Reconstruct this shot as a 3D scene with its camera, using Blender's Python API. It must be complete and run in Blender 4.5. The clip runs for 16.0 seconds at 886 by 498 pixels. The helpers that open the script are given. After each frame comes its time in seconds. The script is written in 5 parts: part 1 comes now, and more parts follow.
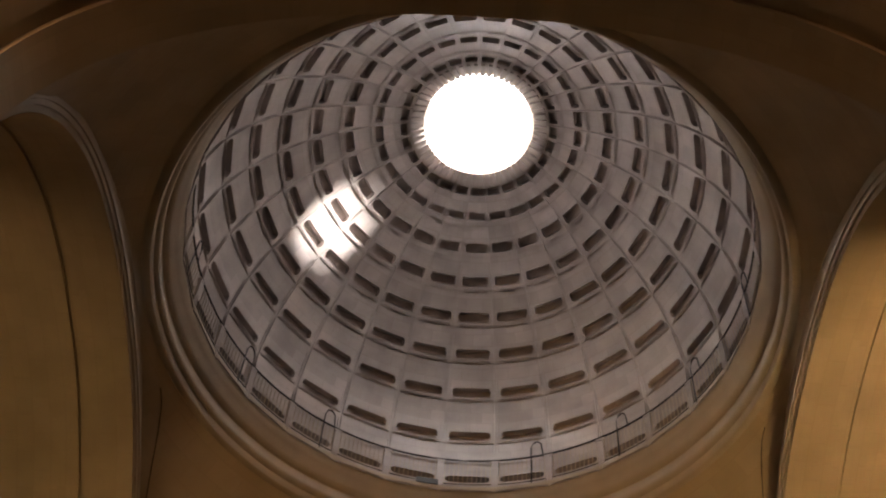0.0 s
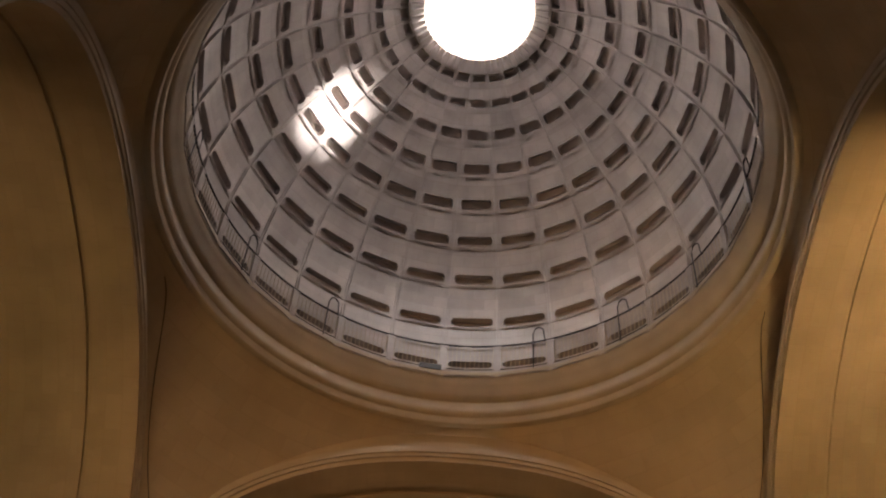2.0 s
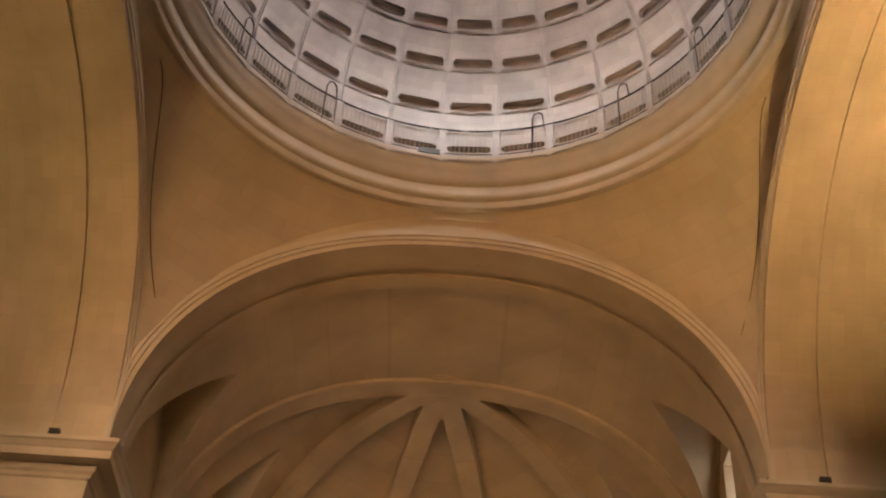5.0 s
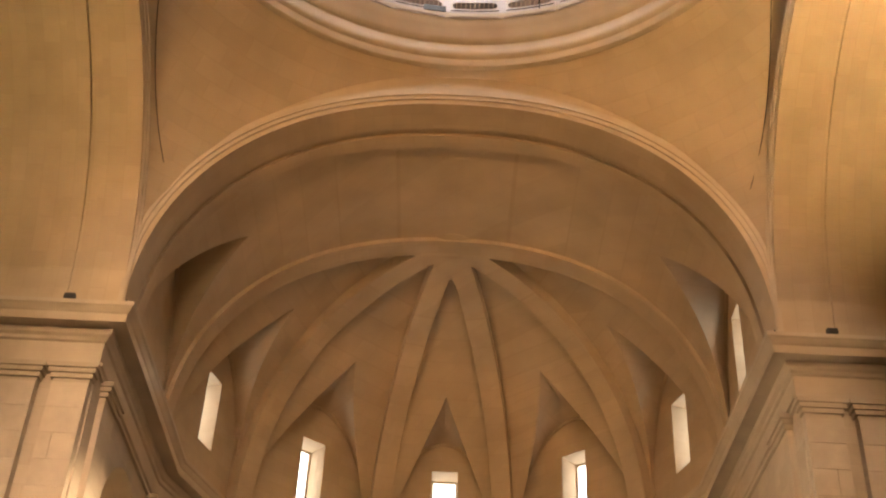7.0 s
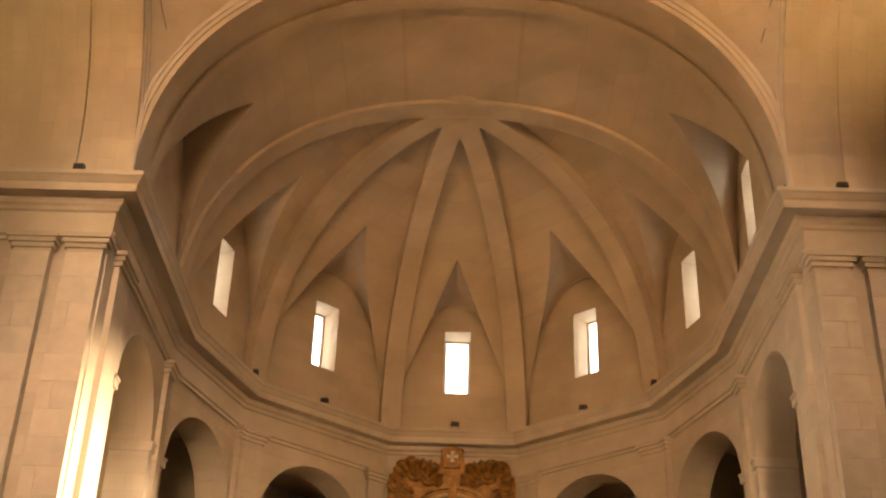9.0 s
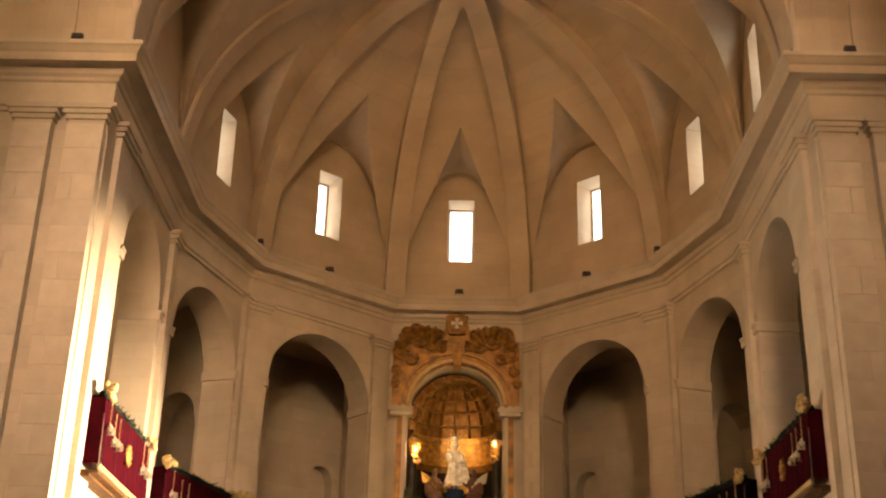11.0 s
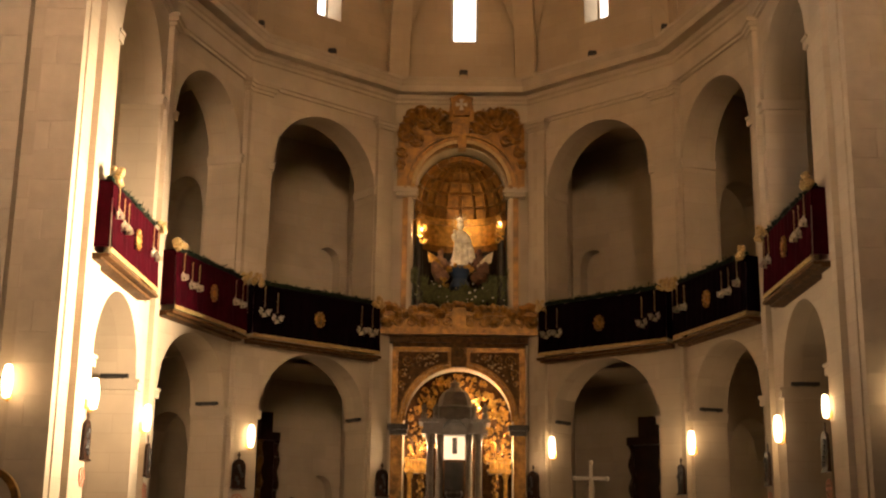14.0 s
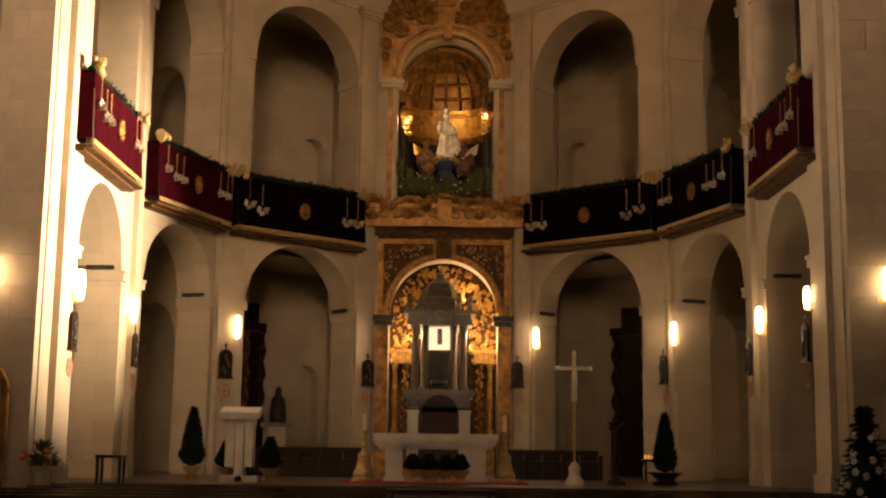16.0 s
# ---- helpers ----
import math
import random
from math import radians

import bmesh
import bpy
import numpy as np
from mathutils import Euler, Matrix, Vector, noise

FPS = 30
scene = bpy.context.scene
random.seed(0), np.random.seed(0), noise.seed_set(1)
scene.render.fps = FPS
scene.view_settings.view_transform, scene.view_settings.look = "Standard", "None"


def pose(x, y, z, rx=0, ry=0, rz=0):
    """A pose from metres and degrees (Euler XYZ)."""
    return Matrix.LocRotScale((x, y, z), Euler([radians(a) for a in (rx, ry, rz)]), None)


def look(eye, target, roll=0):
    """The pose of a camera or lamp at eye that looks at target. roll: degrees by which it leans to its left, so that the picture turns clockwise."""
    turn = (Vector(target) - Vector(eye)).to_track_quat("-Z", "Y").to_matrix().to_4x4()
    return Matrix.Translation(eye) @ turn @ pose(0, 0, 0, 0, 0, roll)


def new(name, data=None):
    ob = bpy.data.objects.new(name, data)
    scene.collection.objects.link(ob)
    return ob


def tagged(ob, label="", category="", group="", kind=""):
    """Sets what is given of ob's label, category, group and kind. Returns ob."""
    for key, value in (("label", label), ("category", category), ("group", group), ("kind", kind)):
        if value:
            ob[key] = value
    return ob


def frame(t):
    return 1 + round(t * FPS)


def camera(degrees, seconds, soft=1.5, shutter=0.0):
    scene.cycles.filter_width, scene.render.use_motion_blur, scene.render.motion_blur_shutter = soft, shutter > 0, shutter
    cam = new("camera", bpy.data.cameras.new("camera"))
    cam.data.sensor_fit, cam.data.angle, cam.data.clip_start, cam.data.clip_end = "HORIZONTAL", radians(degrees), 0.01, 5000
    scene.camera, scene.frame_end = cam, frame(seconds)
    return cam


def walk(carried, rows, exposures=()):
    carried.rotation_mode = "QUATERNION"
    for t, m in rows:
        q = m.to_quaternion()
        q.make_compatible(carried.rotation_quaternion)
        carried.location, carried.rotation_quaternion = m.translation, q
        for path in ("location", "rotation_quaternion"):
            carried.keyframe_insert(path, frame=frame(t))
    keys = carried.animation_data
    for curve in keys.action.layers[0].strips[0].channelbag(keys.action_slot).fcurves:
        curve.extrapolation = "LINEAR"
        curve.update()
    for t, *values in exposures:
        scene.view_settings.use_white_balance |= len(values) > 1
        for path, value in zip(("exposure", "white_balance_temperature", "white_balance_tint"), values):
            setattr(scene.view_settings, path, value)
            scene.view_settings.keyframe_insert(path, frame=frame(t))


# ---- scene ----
cam = camera(38.85, 16.0, soft=2.2)
EYE = (0.0, -15.0, 1.6)
# seconds, pitch, yaw, lean (degrees) of a camera that stands in the nave and tilts down
PATH = [(0, 57.47, 2.37, 5.6), (0.5, 56.21, 1.98, 5.24), (1, 54.98, 1.6, 4.72), (1.5, 53.77, 1.58, 4.77), (2,
        52.36, 1.72, 4.68), (2.5, 50.59, 1.43, 4.63), (3, 48.84, 1.28, 4.45), (3.5, 47.15, 1.1, 4.41), (4,
        45.66, 0.75, 4.19), (4.5, 44.13, 0.6, 4.08), (7, 36.19, 0.57, 2.98), (7.5, 34.43, 0.46, 2.89), (8,
        32.89, 0.53, 2.59), (8.5, 31.56, 0.59, 2.16), (9, 29.91, 0.77, 1.82), (11.5, 22.51, 0.74, 1.16), (12,
        20.97, 0.69, 0.79), (12.5, 19.1, 0.71, 0.71), (13, 17.5, 0.71, 0.72), (13.5, 15.75, 0.61, 0.68), (14,
        13.98, 0.8, 0.81), (14.5, 12.61, 0.58, 0.8), (15, 11.16, 0.36, 0.99), (15.5, 9.87, 0.26, 0.95), (16,
        9.07, 0.05, 0.75)]
EXPOSURES = [(0, 3.1), (1.5, 3.2), (3.5, 3.75), (4.5, 4.1), (7, 4.85), (9, 4.9), (11.5, 4.7), (14, 4.3), (16, 4.1)]
walk(cam, [(t, pose(*EYE, 90 + p, 0, y) @ pose(0, 0, 0, 0, 0, r)) for t, p, y, r in PATH], EXPOSURES)

# ---- light ----
SUN_DIR = Vector((3.65, -2.37, 1.8)).normalized()      # towards the sun
world = bpy.data.worlds.new("sky")
scene.world = world
world.use_nodes = True
wn = world.node_tree.nodes
sky = wn.new("ShaderNodeTexSky")
sky.sky_type, sky.sun_disc = "NISHITA", False
sky.sun_elevation = math.asin(SUN_DIR.z)
sky.sun_rotation = math.atan2(SUN_DIR.x, SUN_DIR.y)
wn["Background"].inputs["Strength"].default_value = 0.15
world.node_tree.links.new(sky.outputs["Color"], wn["Background"].inputs["Color"])


def lamp(name, kind, m, energy, color, **more):
    data = bpy.data.lights.new(name, kind)
    data.energy, data.color = energy * (1.0 if kind == "SUN" else 0.0225), color
    if "size" in more:
        data.shape, data.size, data.size_y = "RECTANGLE", more["size"][0], more["size"][1]
    if "radius" in more:
        data.shadow_soft_size = more["radius"]
    if "angle" in more:
        data.angle = radians(more["angle"])
    if "spread" in more:
        data.spread = radians(more["spread"])
    if "cone" in more:
        data.spot_size, data.spot_blend = radians(more["cone"]), 1.0
    ob = new(name, data)
    ob.matrix_world = m
    return ob


WARM = (1.0, 0.46, 0.135)
DAY = (0.93, 0.95, 1.0)
lamp("sun", "SUN", look((0, 0, 60), Vector((0, 0, 60)) - SUN_DIR), 8.0, (1.0, 0.96, 0.92), angle=6.0)

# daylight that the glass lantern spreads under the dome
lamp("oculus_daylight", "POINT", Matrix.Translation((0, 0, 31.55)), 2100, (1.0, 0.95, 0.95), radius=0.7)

# ---- materials ----


def material(name, color, rough=0.7, metal=0.0, var=0.12, scale=3.0, bump=0.15, grain=60.0, brick=None, emit=None, per_piece=0.0):
    m = bpy.data.materials.new(name)
    m.use_nodes = True
    nt = m.node_tree
    bsdf = nt.nodes["Principled BSDF"]
    bsdf.inputs["Roughness"].default_value = rough
    bsdf.inputs["Metallic"].default_value = metal
    tc = nt.nodes.new("ShaderNodeTexCoord")
    n1 = nt.nodes.new("ShaderNodeTexNoise")
    n1.inputs["Scale"].default_value, n1.inputs["Detail"].default_value = scale, 5.0
    n2 = nt.nodes.new("ShaderNodeTexNoise")
    n2.inputs["Scale"].default_value, n2.inputs["Detail"].default_value = grain, 2.0
    where = tc.outputs["Object"]
    if per_piece:
        rnd = nt.nodes.new("ShaderNodeObjectInfo")
        spin = nt.nodes.new("ShaderNodeVectorMath")
        spin.operation = "MULTIPLY_ADD"
        spin.inputs[1].default_value = (1, 1, 1)
        shift = nt.nodes.new("ShaderNodeMath")
        shift.operation = "MULTIPLY"
        shift.inputs[1].default_value = 61.0
        nt.links.new(rnd.outputs["Random"], shift.inputs[0])
        nt.links.new(where, spin.inputs[0])
        nt.links.new(shift.outputs[0], spin.inputs[2])
        where = spin.outputs[0]
    for n in (n1, n2):
        nt.links.new(where, n.inputs["Vector"])
    ramp = nt.nodes.new("ShaderNodeValToRGB")
    c = np.array(color)
    ramp.color_ramp.elements[0].position, ramp.color_ramp.elements[1].position = 0.3, 0.7
    ramp.color_ramp.elements[0].color = (*np.clip(c * (1 - var * 1.4), 0, 1), 1)
    ramp.color_ramp.elements[1].color = (*np.clip(c * (1 + var), 0, 1), 1)
    nt.links.new(n1.outputs["Fac"], ramp.inputs["Fac"])
    out = ramp.outputs["Color"]
    height = n2.outputs["Fac"]
    if brick:
        bw, bh, depth = brick
        b = nt.nodes.new("ShaderNodeTexBrick")
        b.inputs["Scale"].default_value = 1.0
        b.inputs["Brick Width"].default_value, b.inputs["Row Height"].default_value = bw, bh
        b.inputs["Mortar Size"].default_value, b.inputs["Mortar Smooth"].default_value = 0.008, 0.4
        b.inputs["Color1"].default_value = (1, 1, 1, 1)
        b.inputs["Color2"].default_value = (1 - depth, 1 - depth, 1 - depth * 1.1, 1)
        b.inputs["Mortar"].default_value = (1 - depth * 1.5, 1 - depth * 1.6, 1 - depth * 1.8, 1)
        nt.links.new(tc.outputs["UV"], b.inputs["Vector"])
        mix = nt.nodes.new("ShaderNodeMix")
        mix.data_type, mix.blend_type = "RGBA", "MULTIPLY"
        mix.inputs[0].default_value = 1.0
        nt.links.new(out, mix.inputs[6])
        nt.links.new(b.outputs["Color"], mix.inputs[7])
        out = mix.outputs[2]
    if per_piece:
        info = nt.nodes.new("ShaderNodeObjectInfo")
        hsv = nt.nodes.new("ShaderNodeHueSaturation")
        mr = nt.nodes.new("ShaderNodeMapRange")
        mr.inputs[3].default_value, mr.inputs[4].default_value = 1 - per_piece, 1 + per_piece
        nt.links.new(info.outputs["Random"], mr.inputs[0])
        nt.links.new(mr.outputs[0], hsv.inputs["Value"])
        nt.links.new(out, hsv.inputs["Color"])
        out = hsv.outputs["Color"]
    nt.links.new(out, bsdf.inputs["Base Color"])
    if bump:
        bp = nt.nodes.new("ShaderNodeBump")
        bp.inputs["Strength"].default_value, bp.inputs["Distance"].default_value = bump, 0.02
        nt.links.new(height, bp.inputs["Height"])
        nt.links.new(bp.outputs["Normal"], bsdf.inputs["Normal"])
    if emit:
        bsdf.inputs["Emission Color"].default_value = (*emit[0], 1)
        bsdf.inputs["Emission Strength"].default_value = emit[1]
    return m


STONE = material("limestone", (0.45, 0.37, 0.275), 0.8, var=0.08, scale=0.9, brick=(0.9, 0.42, 0.10))
PLASTER = material("vault_plaster", (0.45, 0.36, 0.255), 0.85, var=0.10, scale=0.6, bump=0.1, brick=(0.8, 0.36, 0.075))
MOULD = material("cornice_stone", (0.44, 0.365, 0.275), 0.75, var=0.07, scale=1.5)
DOME = material("dome_stone", (0.43, 0.37, 0.345), 0.38, var=0.14, scale=1.2, brick=(0.62, 0.34, 0.14), per_piece=0.09)
FLOOR = material("floor_marble", (0.07, 0.045, 0.034), 0.3, var=0.2, scale=1.0)
DARKBOX = material("black_metal", (0.02, 0.018, 0.017), 0.5, var=0.2)
IRON = material("wrought_iron", (0.03, 0.025, 0.03), 0.5, 0.6, var=0.2)
GOLD = material("gilded_wood", (0.58, 0.34, 0.09), 0.30, 0.9, var=0.35, scale=7.0, bump=0.7, grain=14.0)
GOLD_DARK = material("old_gilding", (0.24, 0.125, 0.026), 0.42, 0.6, var=0.4, scale=6.0, bump=0.8, grain=12.0)
OCHRE = material("worn_ochre_gilding", (0.24, 0.118, 0.02), 0.40, 0.45, var=0.45, scale=5.0, bump=0.9, grain=11.0)
CARVED = material("dark_carved_wood", (0.075, 0.036, 0.011), 0.65, var=0.4, scale=8.0, bump=0.8, grain=16.0)
MARBLE = material("grey_marble", (0.105, 0.085, 0.068), 0.35, var=0.22, scale=5.0)
WHITE = material("white_marble", (0.46, 0.43, 0.38), 0.4, var=0.08, scale=4.0)
DARKSTONE = material("dark_marble", (0.022, 0.018, 0.014), 0.3, var=0.3, scale=4.0)
CLOTH = material("crimson_velvet", (0.024, 0.0004, 0.0028), 0.95, var=0.25, scale=2.5, bump=0.3, grain=30.0)
CLOTH.node_tree.nodes["Principled BSDF"].inputs["Specular IOR Level"].default_value = 0.05
# darker copy of the velvet; its colour holds the shade of the dim bays
CLOTH_SHADED = material("shaded_velvet", (0.004, 0.0012, 0.0025), 0.95, var=0.25, scale=2.5, bump=0.3, grain=30.0)
CLOTH_SHADED.node_tree.nodes["Principled BSDF"].inputs["Specular IOR Level"].default_value = 0.03
FRINGE = material("gold_braid", (0.38, 0.26, 0.105), 0.5, 0.3, var=0.3, scale=25.0)
GREEN = material("fir_garland", (0.008, 0.017, 0.009), 0.8, var=0.4, scale=9.0)
WOOD = material("dark_wood", (0.018, 0.007, 0.0035), 0.3, var=0.35, scale=2.0, bump=0.2)
PEW = material("polished_pew_wood", (0.04, 0.018, 0.008), 0.22, var=0.35, scale=2.0, bump=0.05)
RED = material("red_carpet", (0.25, 0.012, 0.014), 0.9, var=0.2)
GLOW = material("lamp_glass", (0.9, 0.85, 0.75), 0.4, emit=((1.0, 0.70, 0.36), 0.6), var=0.02)
CANDLE = material("wax", (0.55, 0.48, 0.36), 0.5, var=0.05)
PETAL = material("white_petals", (0.7, 0.66, 0.56), 0.7, var=0.2, scale=20)
LEAF = material("leaf_green", (0.075, 0.085, 0.025), 0.7, var=0.45, scale=9.0)
SILVER = material("silver_ornament", (0.55, 0.48, 0.36), 0.3, 0.8, var=0.2, scale=20)
GLASS = material("frosted_pane", (0.95, 0.95, 0.95), 0.4, var=0.01, bump=0.0, emit=((1.0, 0.95, 0.86), 0.20))
OCULUS = material("lantern_glass", (0.9, 0.9, 0.9), 0.5, var=0.01, bump=0.0, emit=((0.93, 0.95, 1.0), 0.35))
LANTERN_TOP = material("lantern_ceiling_glass", (0.9, 0.9, 0.9), 0.5, var=0.01, bump=0.0, emit=((0.96, 0.96, 1.0), 0.16))

for dull in (WOOD, CARVED, GREEN, FLOOR, DARKSTONE):
    dull.node_tree.nodes["Principled BSDF"].inputs["Specular IOR Level"].default_value = 0.15

# ---- mesh building ----


class Mesh:
    """Collects faces; each face is a list of points and, if given, a list of uv pairs."""

    def __init__(self):
        self.v, self.f, self.uv = [], [], []

    def face(self, pts, uvs=None):
        n = len(self.v)
        self.v += [tuple(p) for p in pts]
        self.f.append(list(range(n, n + len(pts))))
        if uvs is None:
            uvs = [(p[0] + p[1], p[2]) for p in pts]
        self.uv += [tuple(u) for u in uvs]

    def grid(self, rows, uvs=None):
        for j in range(len(rows) - 1):
            for i in range(len(rows[j]) - 1):
                q = [rows[j][i], rows[j][i + 1], rows[j + 1][i + 1], rows[j + 1][i]]
                u = [uvs[j][i], uvs[j][i + 1], uvs[j + 1][i + 1], uvs[j + 1][i]] if uvs else None
                self.face(q, u)

    def box(self, x0, x1, y0, y1, z0, z1, m=None):
        c = [Vector((x, y, z)) for z in (z0, z1) for y in (y0, y1) for x in (x0, x1)]
        if m is not None:
            c = [m @ p for p in c]
        for q in ((0, 2, 3, 1), (4, 5, 7, 6), (0, 1, 5, 4), (2, 6, 7, 3), (0, 4, 6, 2), (1, 3, 7, 5)):
            self.face([c[k] for k in q])

    def lathe(self, profile, n=24, m=None, a0=0.0, a1=360.0):
        steps = [radians(a0 + (a1 - a0) * k / n) for k in range(n + 1)]
        rows = [[Vector((r * math.cos(a), r * math.sin(a), z)) for a in steps] for r, z in profile]
        if m is not None:
            rows = [[m @ p for p in row] for row in rows]
        self.grid(rows, [[(abs(r) * a, z) for a in steps] for r, z in profile])

    def tube(self, pts, r, n=8):
        rings = []
        pts = [Vector(p) for p in pts]
        for k, p in enumerate(pts):
            t = (pts[min(k + 1, len(pts) - 1)] - pts[max(k - 1, 0)]).normalized()
            side = t.orthogonal().normalized()
            if k and abs(t.z) < 0.99:
                side = t.cross(Vector((0, 0, 1))).normalized()
            up = side.cross(t)
            rr = r[k] if isinstance(r, (list, tuple)) else r
            rings.append([p + (side * math.cos(a) + up * math.sin(a)) * rr for a in [2 * math.pi * i / n for i in range(n + 1)]])
        self.grid(rings)
        self.face(rings[0][:-1])
        self.face(rings[-1][:-1][::-1])

    def ball(self, c, r, n=8, squash=1.0, jag=0.0):
        c = Vector(c)
        rows = []
        for j in range(n // 2 + 1):
            a = math.pi * j / (n // 2)
            rows.append([c + Vector((math.sin(a) * math.cos(b), math.sin(a) * math.sin(b), math.cos(a) * squash)) * r
                         * (1 + jag * noise.noise(Vector((a * 2, math.cos(b) * 2, math.sin(b) * 2)) + c * 5)) for b in [2 * math.pi * k / n for k in range(n + 1)]])
        self.grid(rows)

    def data(self, name, mat, smooth=False):
        me = bpy.data.meshes.new(name)
        me.from_pydata(self.v, [], self.f)
        lay = me.uv_layers.new(name="UVMap")
        lay.data.foreach_set("uv", [c for u in self.uv for c in u])
        me.materials.append(mat)
        bm = bmesh.new()
        bm.from_mesh(me)
        bmesh.ops.remove_doubles(bm, verts=bm.verts, dist=0.0005)
        bmesh.ops.recalc_face_normals(bm, faces=bm.faces)
        if smooth:
            for f in bm.faces:
                f.smooth = True
            for e in bm.edges:
                e.smooth = len(e.link_faces) == 2 and e.calc_face_angle(0) < 0.7
        bm.to_mesh(me)
        bm.free()
        return me


def thing(name, mesh, mat, label="", category="", group="", kind="", smooth=False):
    ob = new(name, mesh.data(name, mat, smooth) if mesh else None)
    return tagged(ob, label, category, group, kind)


def part(name, mesh, mat, parent, label="", smooth=False):
    ob = new(name, mesh.data(name, mat, smooth))
    ob.parent = parent
    if label:
        ob["label"] = label
    return ob


def structure(name, mesh, mat, label, category, smooth=False):
    return thing(name, mesh, mat, label, category, kind="structure", smooth=smooth)


def sweep(mesh, path, profile, closed=False):
    """Runs a profile of (offset to the right of the path, height) along a plan of points, mitred."""
    n = len(path)
    rows = []
    dist = 0.0
    uvs = []
    for k in range(n):
        p = Vector(path[k])
        a = (p - Vector(path[k - 1])).normalized() if k or closed else None
        b = (Vector(path[(k + 1) % n]) - p).normalized() if k < n - 1 or closed else None
        a, b = a or b, b or a
        na, nb = Vector((a.y, -a.x)), Vector((b.y, -b.x))
        mit = (na + nb) / max(0.35, 1 + na.dot(nb))
        if k:
            dist += (p - Vector(path[k - 1])).length
        rows.append([(p.x + mit.x * o, p.y + mit.y * o, z) for o, z in profile])
        uvs.append([(dist, z + o) for o, z in profile])
    if closed:
        rows.append(rows[0])
        uvs.append(uvs[0])
    mesh.grid(rows, uvs)


# ---- plan ----
SPRING = 15.6           # top of the great cornice
P = 7.07                # faces of the crossing piers
FLOOR_Z = 0.9           # presbytery floor
CORNERS = [(7.07, 7.07), (7.03, 13.56), (5.82, 17.30), (2.0, 20.65)]


class Bay:
    """A straight stretch of presbytery wall: s metres along it, o metres inwards."""

    def __init__(self, a, b):
        self.a, self.b = Vector(a), Vector(b)
        self.len = (self.b - self.a).length
        self.d = (self.b - self.a).normalized()
        c = Vector((0, 12.0)) - (self.a + self.b) / 2
        n = Vector((self.d.y, -self.d.x))
        self.n = n if n.dot(c) > 0 else -n

    def p(self, s, o, z):
        q = self.a + self.d * s + self.n * o
        return Vector((q.x, q.y, z))

    def m(self, s, o, z):
        """Local axes: x along the wall, y inwards, z up."""
        q = self.p(s, o, z)
        return Matrix(((self.d.x, self.n.x, 0, q.x), (self.d.y, self.n.y, 0, q.y), (0, 0, 1, q.z), (0, 0, 0, 1)))


BAYS = {}
for sd, nm in ((-1, "left"), (1, "right")):
    for k in range(3):
        a, b = CORNERS[k], CORNERS[k + 1]
        BAYS[nm, k + 1] = Bay((a[0] * sd, a[1]), (b[0] * sd, b[1]))
BAYS["centre", 4] = Bay((-2.0, 20.65), (2.0, 20.65))


def arch_wall(mesh, bay, z0, z1, thick, openings, s0=0.0, s1=None, o=0.0, n=20):
    """A wall with openings (s from, s to, z bottom, z springing, round?); the back lies `thick` outwards."""
    s1 = bay.len if s1 is None else s1
    cuts = sorted({s0, s1, *[v for q in openings for v in q[:2]]})
    cols = []
    for a, b in zip(cuts[:-1], cuts[1:]):
        inside = any(q[0] <= a and q[1] >= b and q[4] for q in openings)
        m = n if inside else 1
        cols += [(a + (b - a) * i / m, a + (b - a) * (i + 1) / m) for i in range(m)]

    def top(q, s):
        if not q[4]:
            return q[3]
        r, c = (q[1] - q[0]) / 2, (q[0] + q[1]) / 2
        return q[3] + math.sqrt(max(0.0, r * r - (s - c) ** 2))

    for a, b in cols:
        mid = (a + b) / 2
        here = sorted([q for q in openings if q[0] < mid < q[1]], key=lambda q: q[2])
        lows, highs = [(z0, z0)], []
        for q in here:
            highs.append((q[2], q[2]))
            lows.append((top(q, a), top(q, b)))
        highs.append((z1, z1))
        for (la, lb), (ha, hb) in zip(lows, highs):
            if ha - la < 1e-4 and hb - lb < 1e-4:
                continue
            for oo in (o, o - thick):
                mesh.face([bay.p(a, oo, la), bay.p(b, oo, lb), bay.p(b, oo, hb), bay.p(a, oo, ha)], [(a, la), (b, lb), (b, hb), (a, ha)])
        for q in here:
            for fa, fb in ((q[2], q[2]), (top(q, a), top(q, b))):
                mesh.face([bay.p(a, o, fa), bay.p(b, o, fb), bay.p(b, o - thick, fb), bay.p(a, o - thick, fa)], [(fa + a, 0), (fb + b, 0), (fb + b, thick), (fa + a, thick)])
    for q in openings:
        for s in q[:2]:
            zt = top(q, s)
            mesh.face([bay.p(s, o, q[2]), bay.p(s, o - thick, q[2]), bay.p(s, o - thick, zt), bay.p(s, o, zt)], [(0, q[2]), (thick, q[2]), (thick, zt), (0, zt)])


# ---- floors ----
m = Mesh()
m.box(-17, 17, -34, 8.3, -0.4, 0.0)
structure("floor", m, FLOOR, "worn brown marble church floor", "floor")
m = Mesh()
for k in range(5):
    y = 8.0 + 0.32 * k
    m.box(-7.07 if k < 4 else -11.6, 7.07 if k < 4 else 11.6, y, y + 0.34 if k < 4 else 26.0, -0.3, 0.18 * (k + 1))
structure("floor_presbytery", m, FLOOR, "raised presbytery floor with five marble steps", "floor")

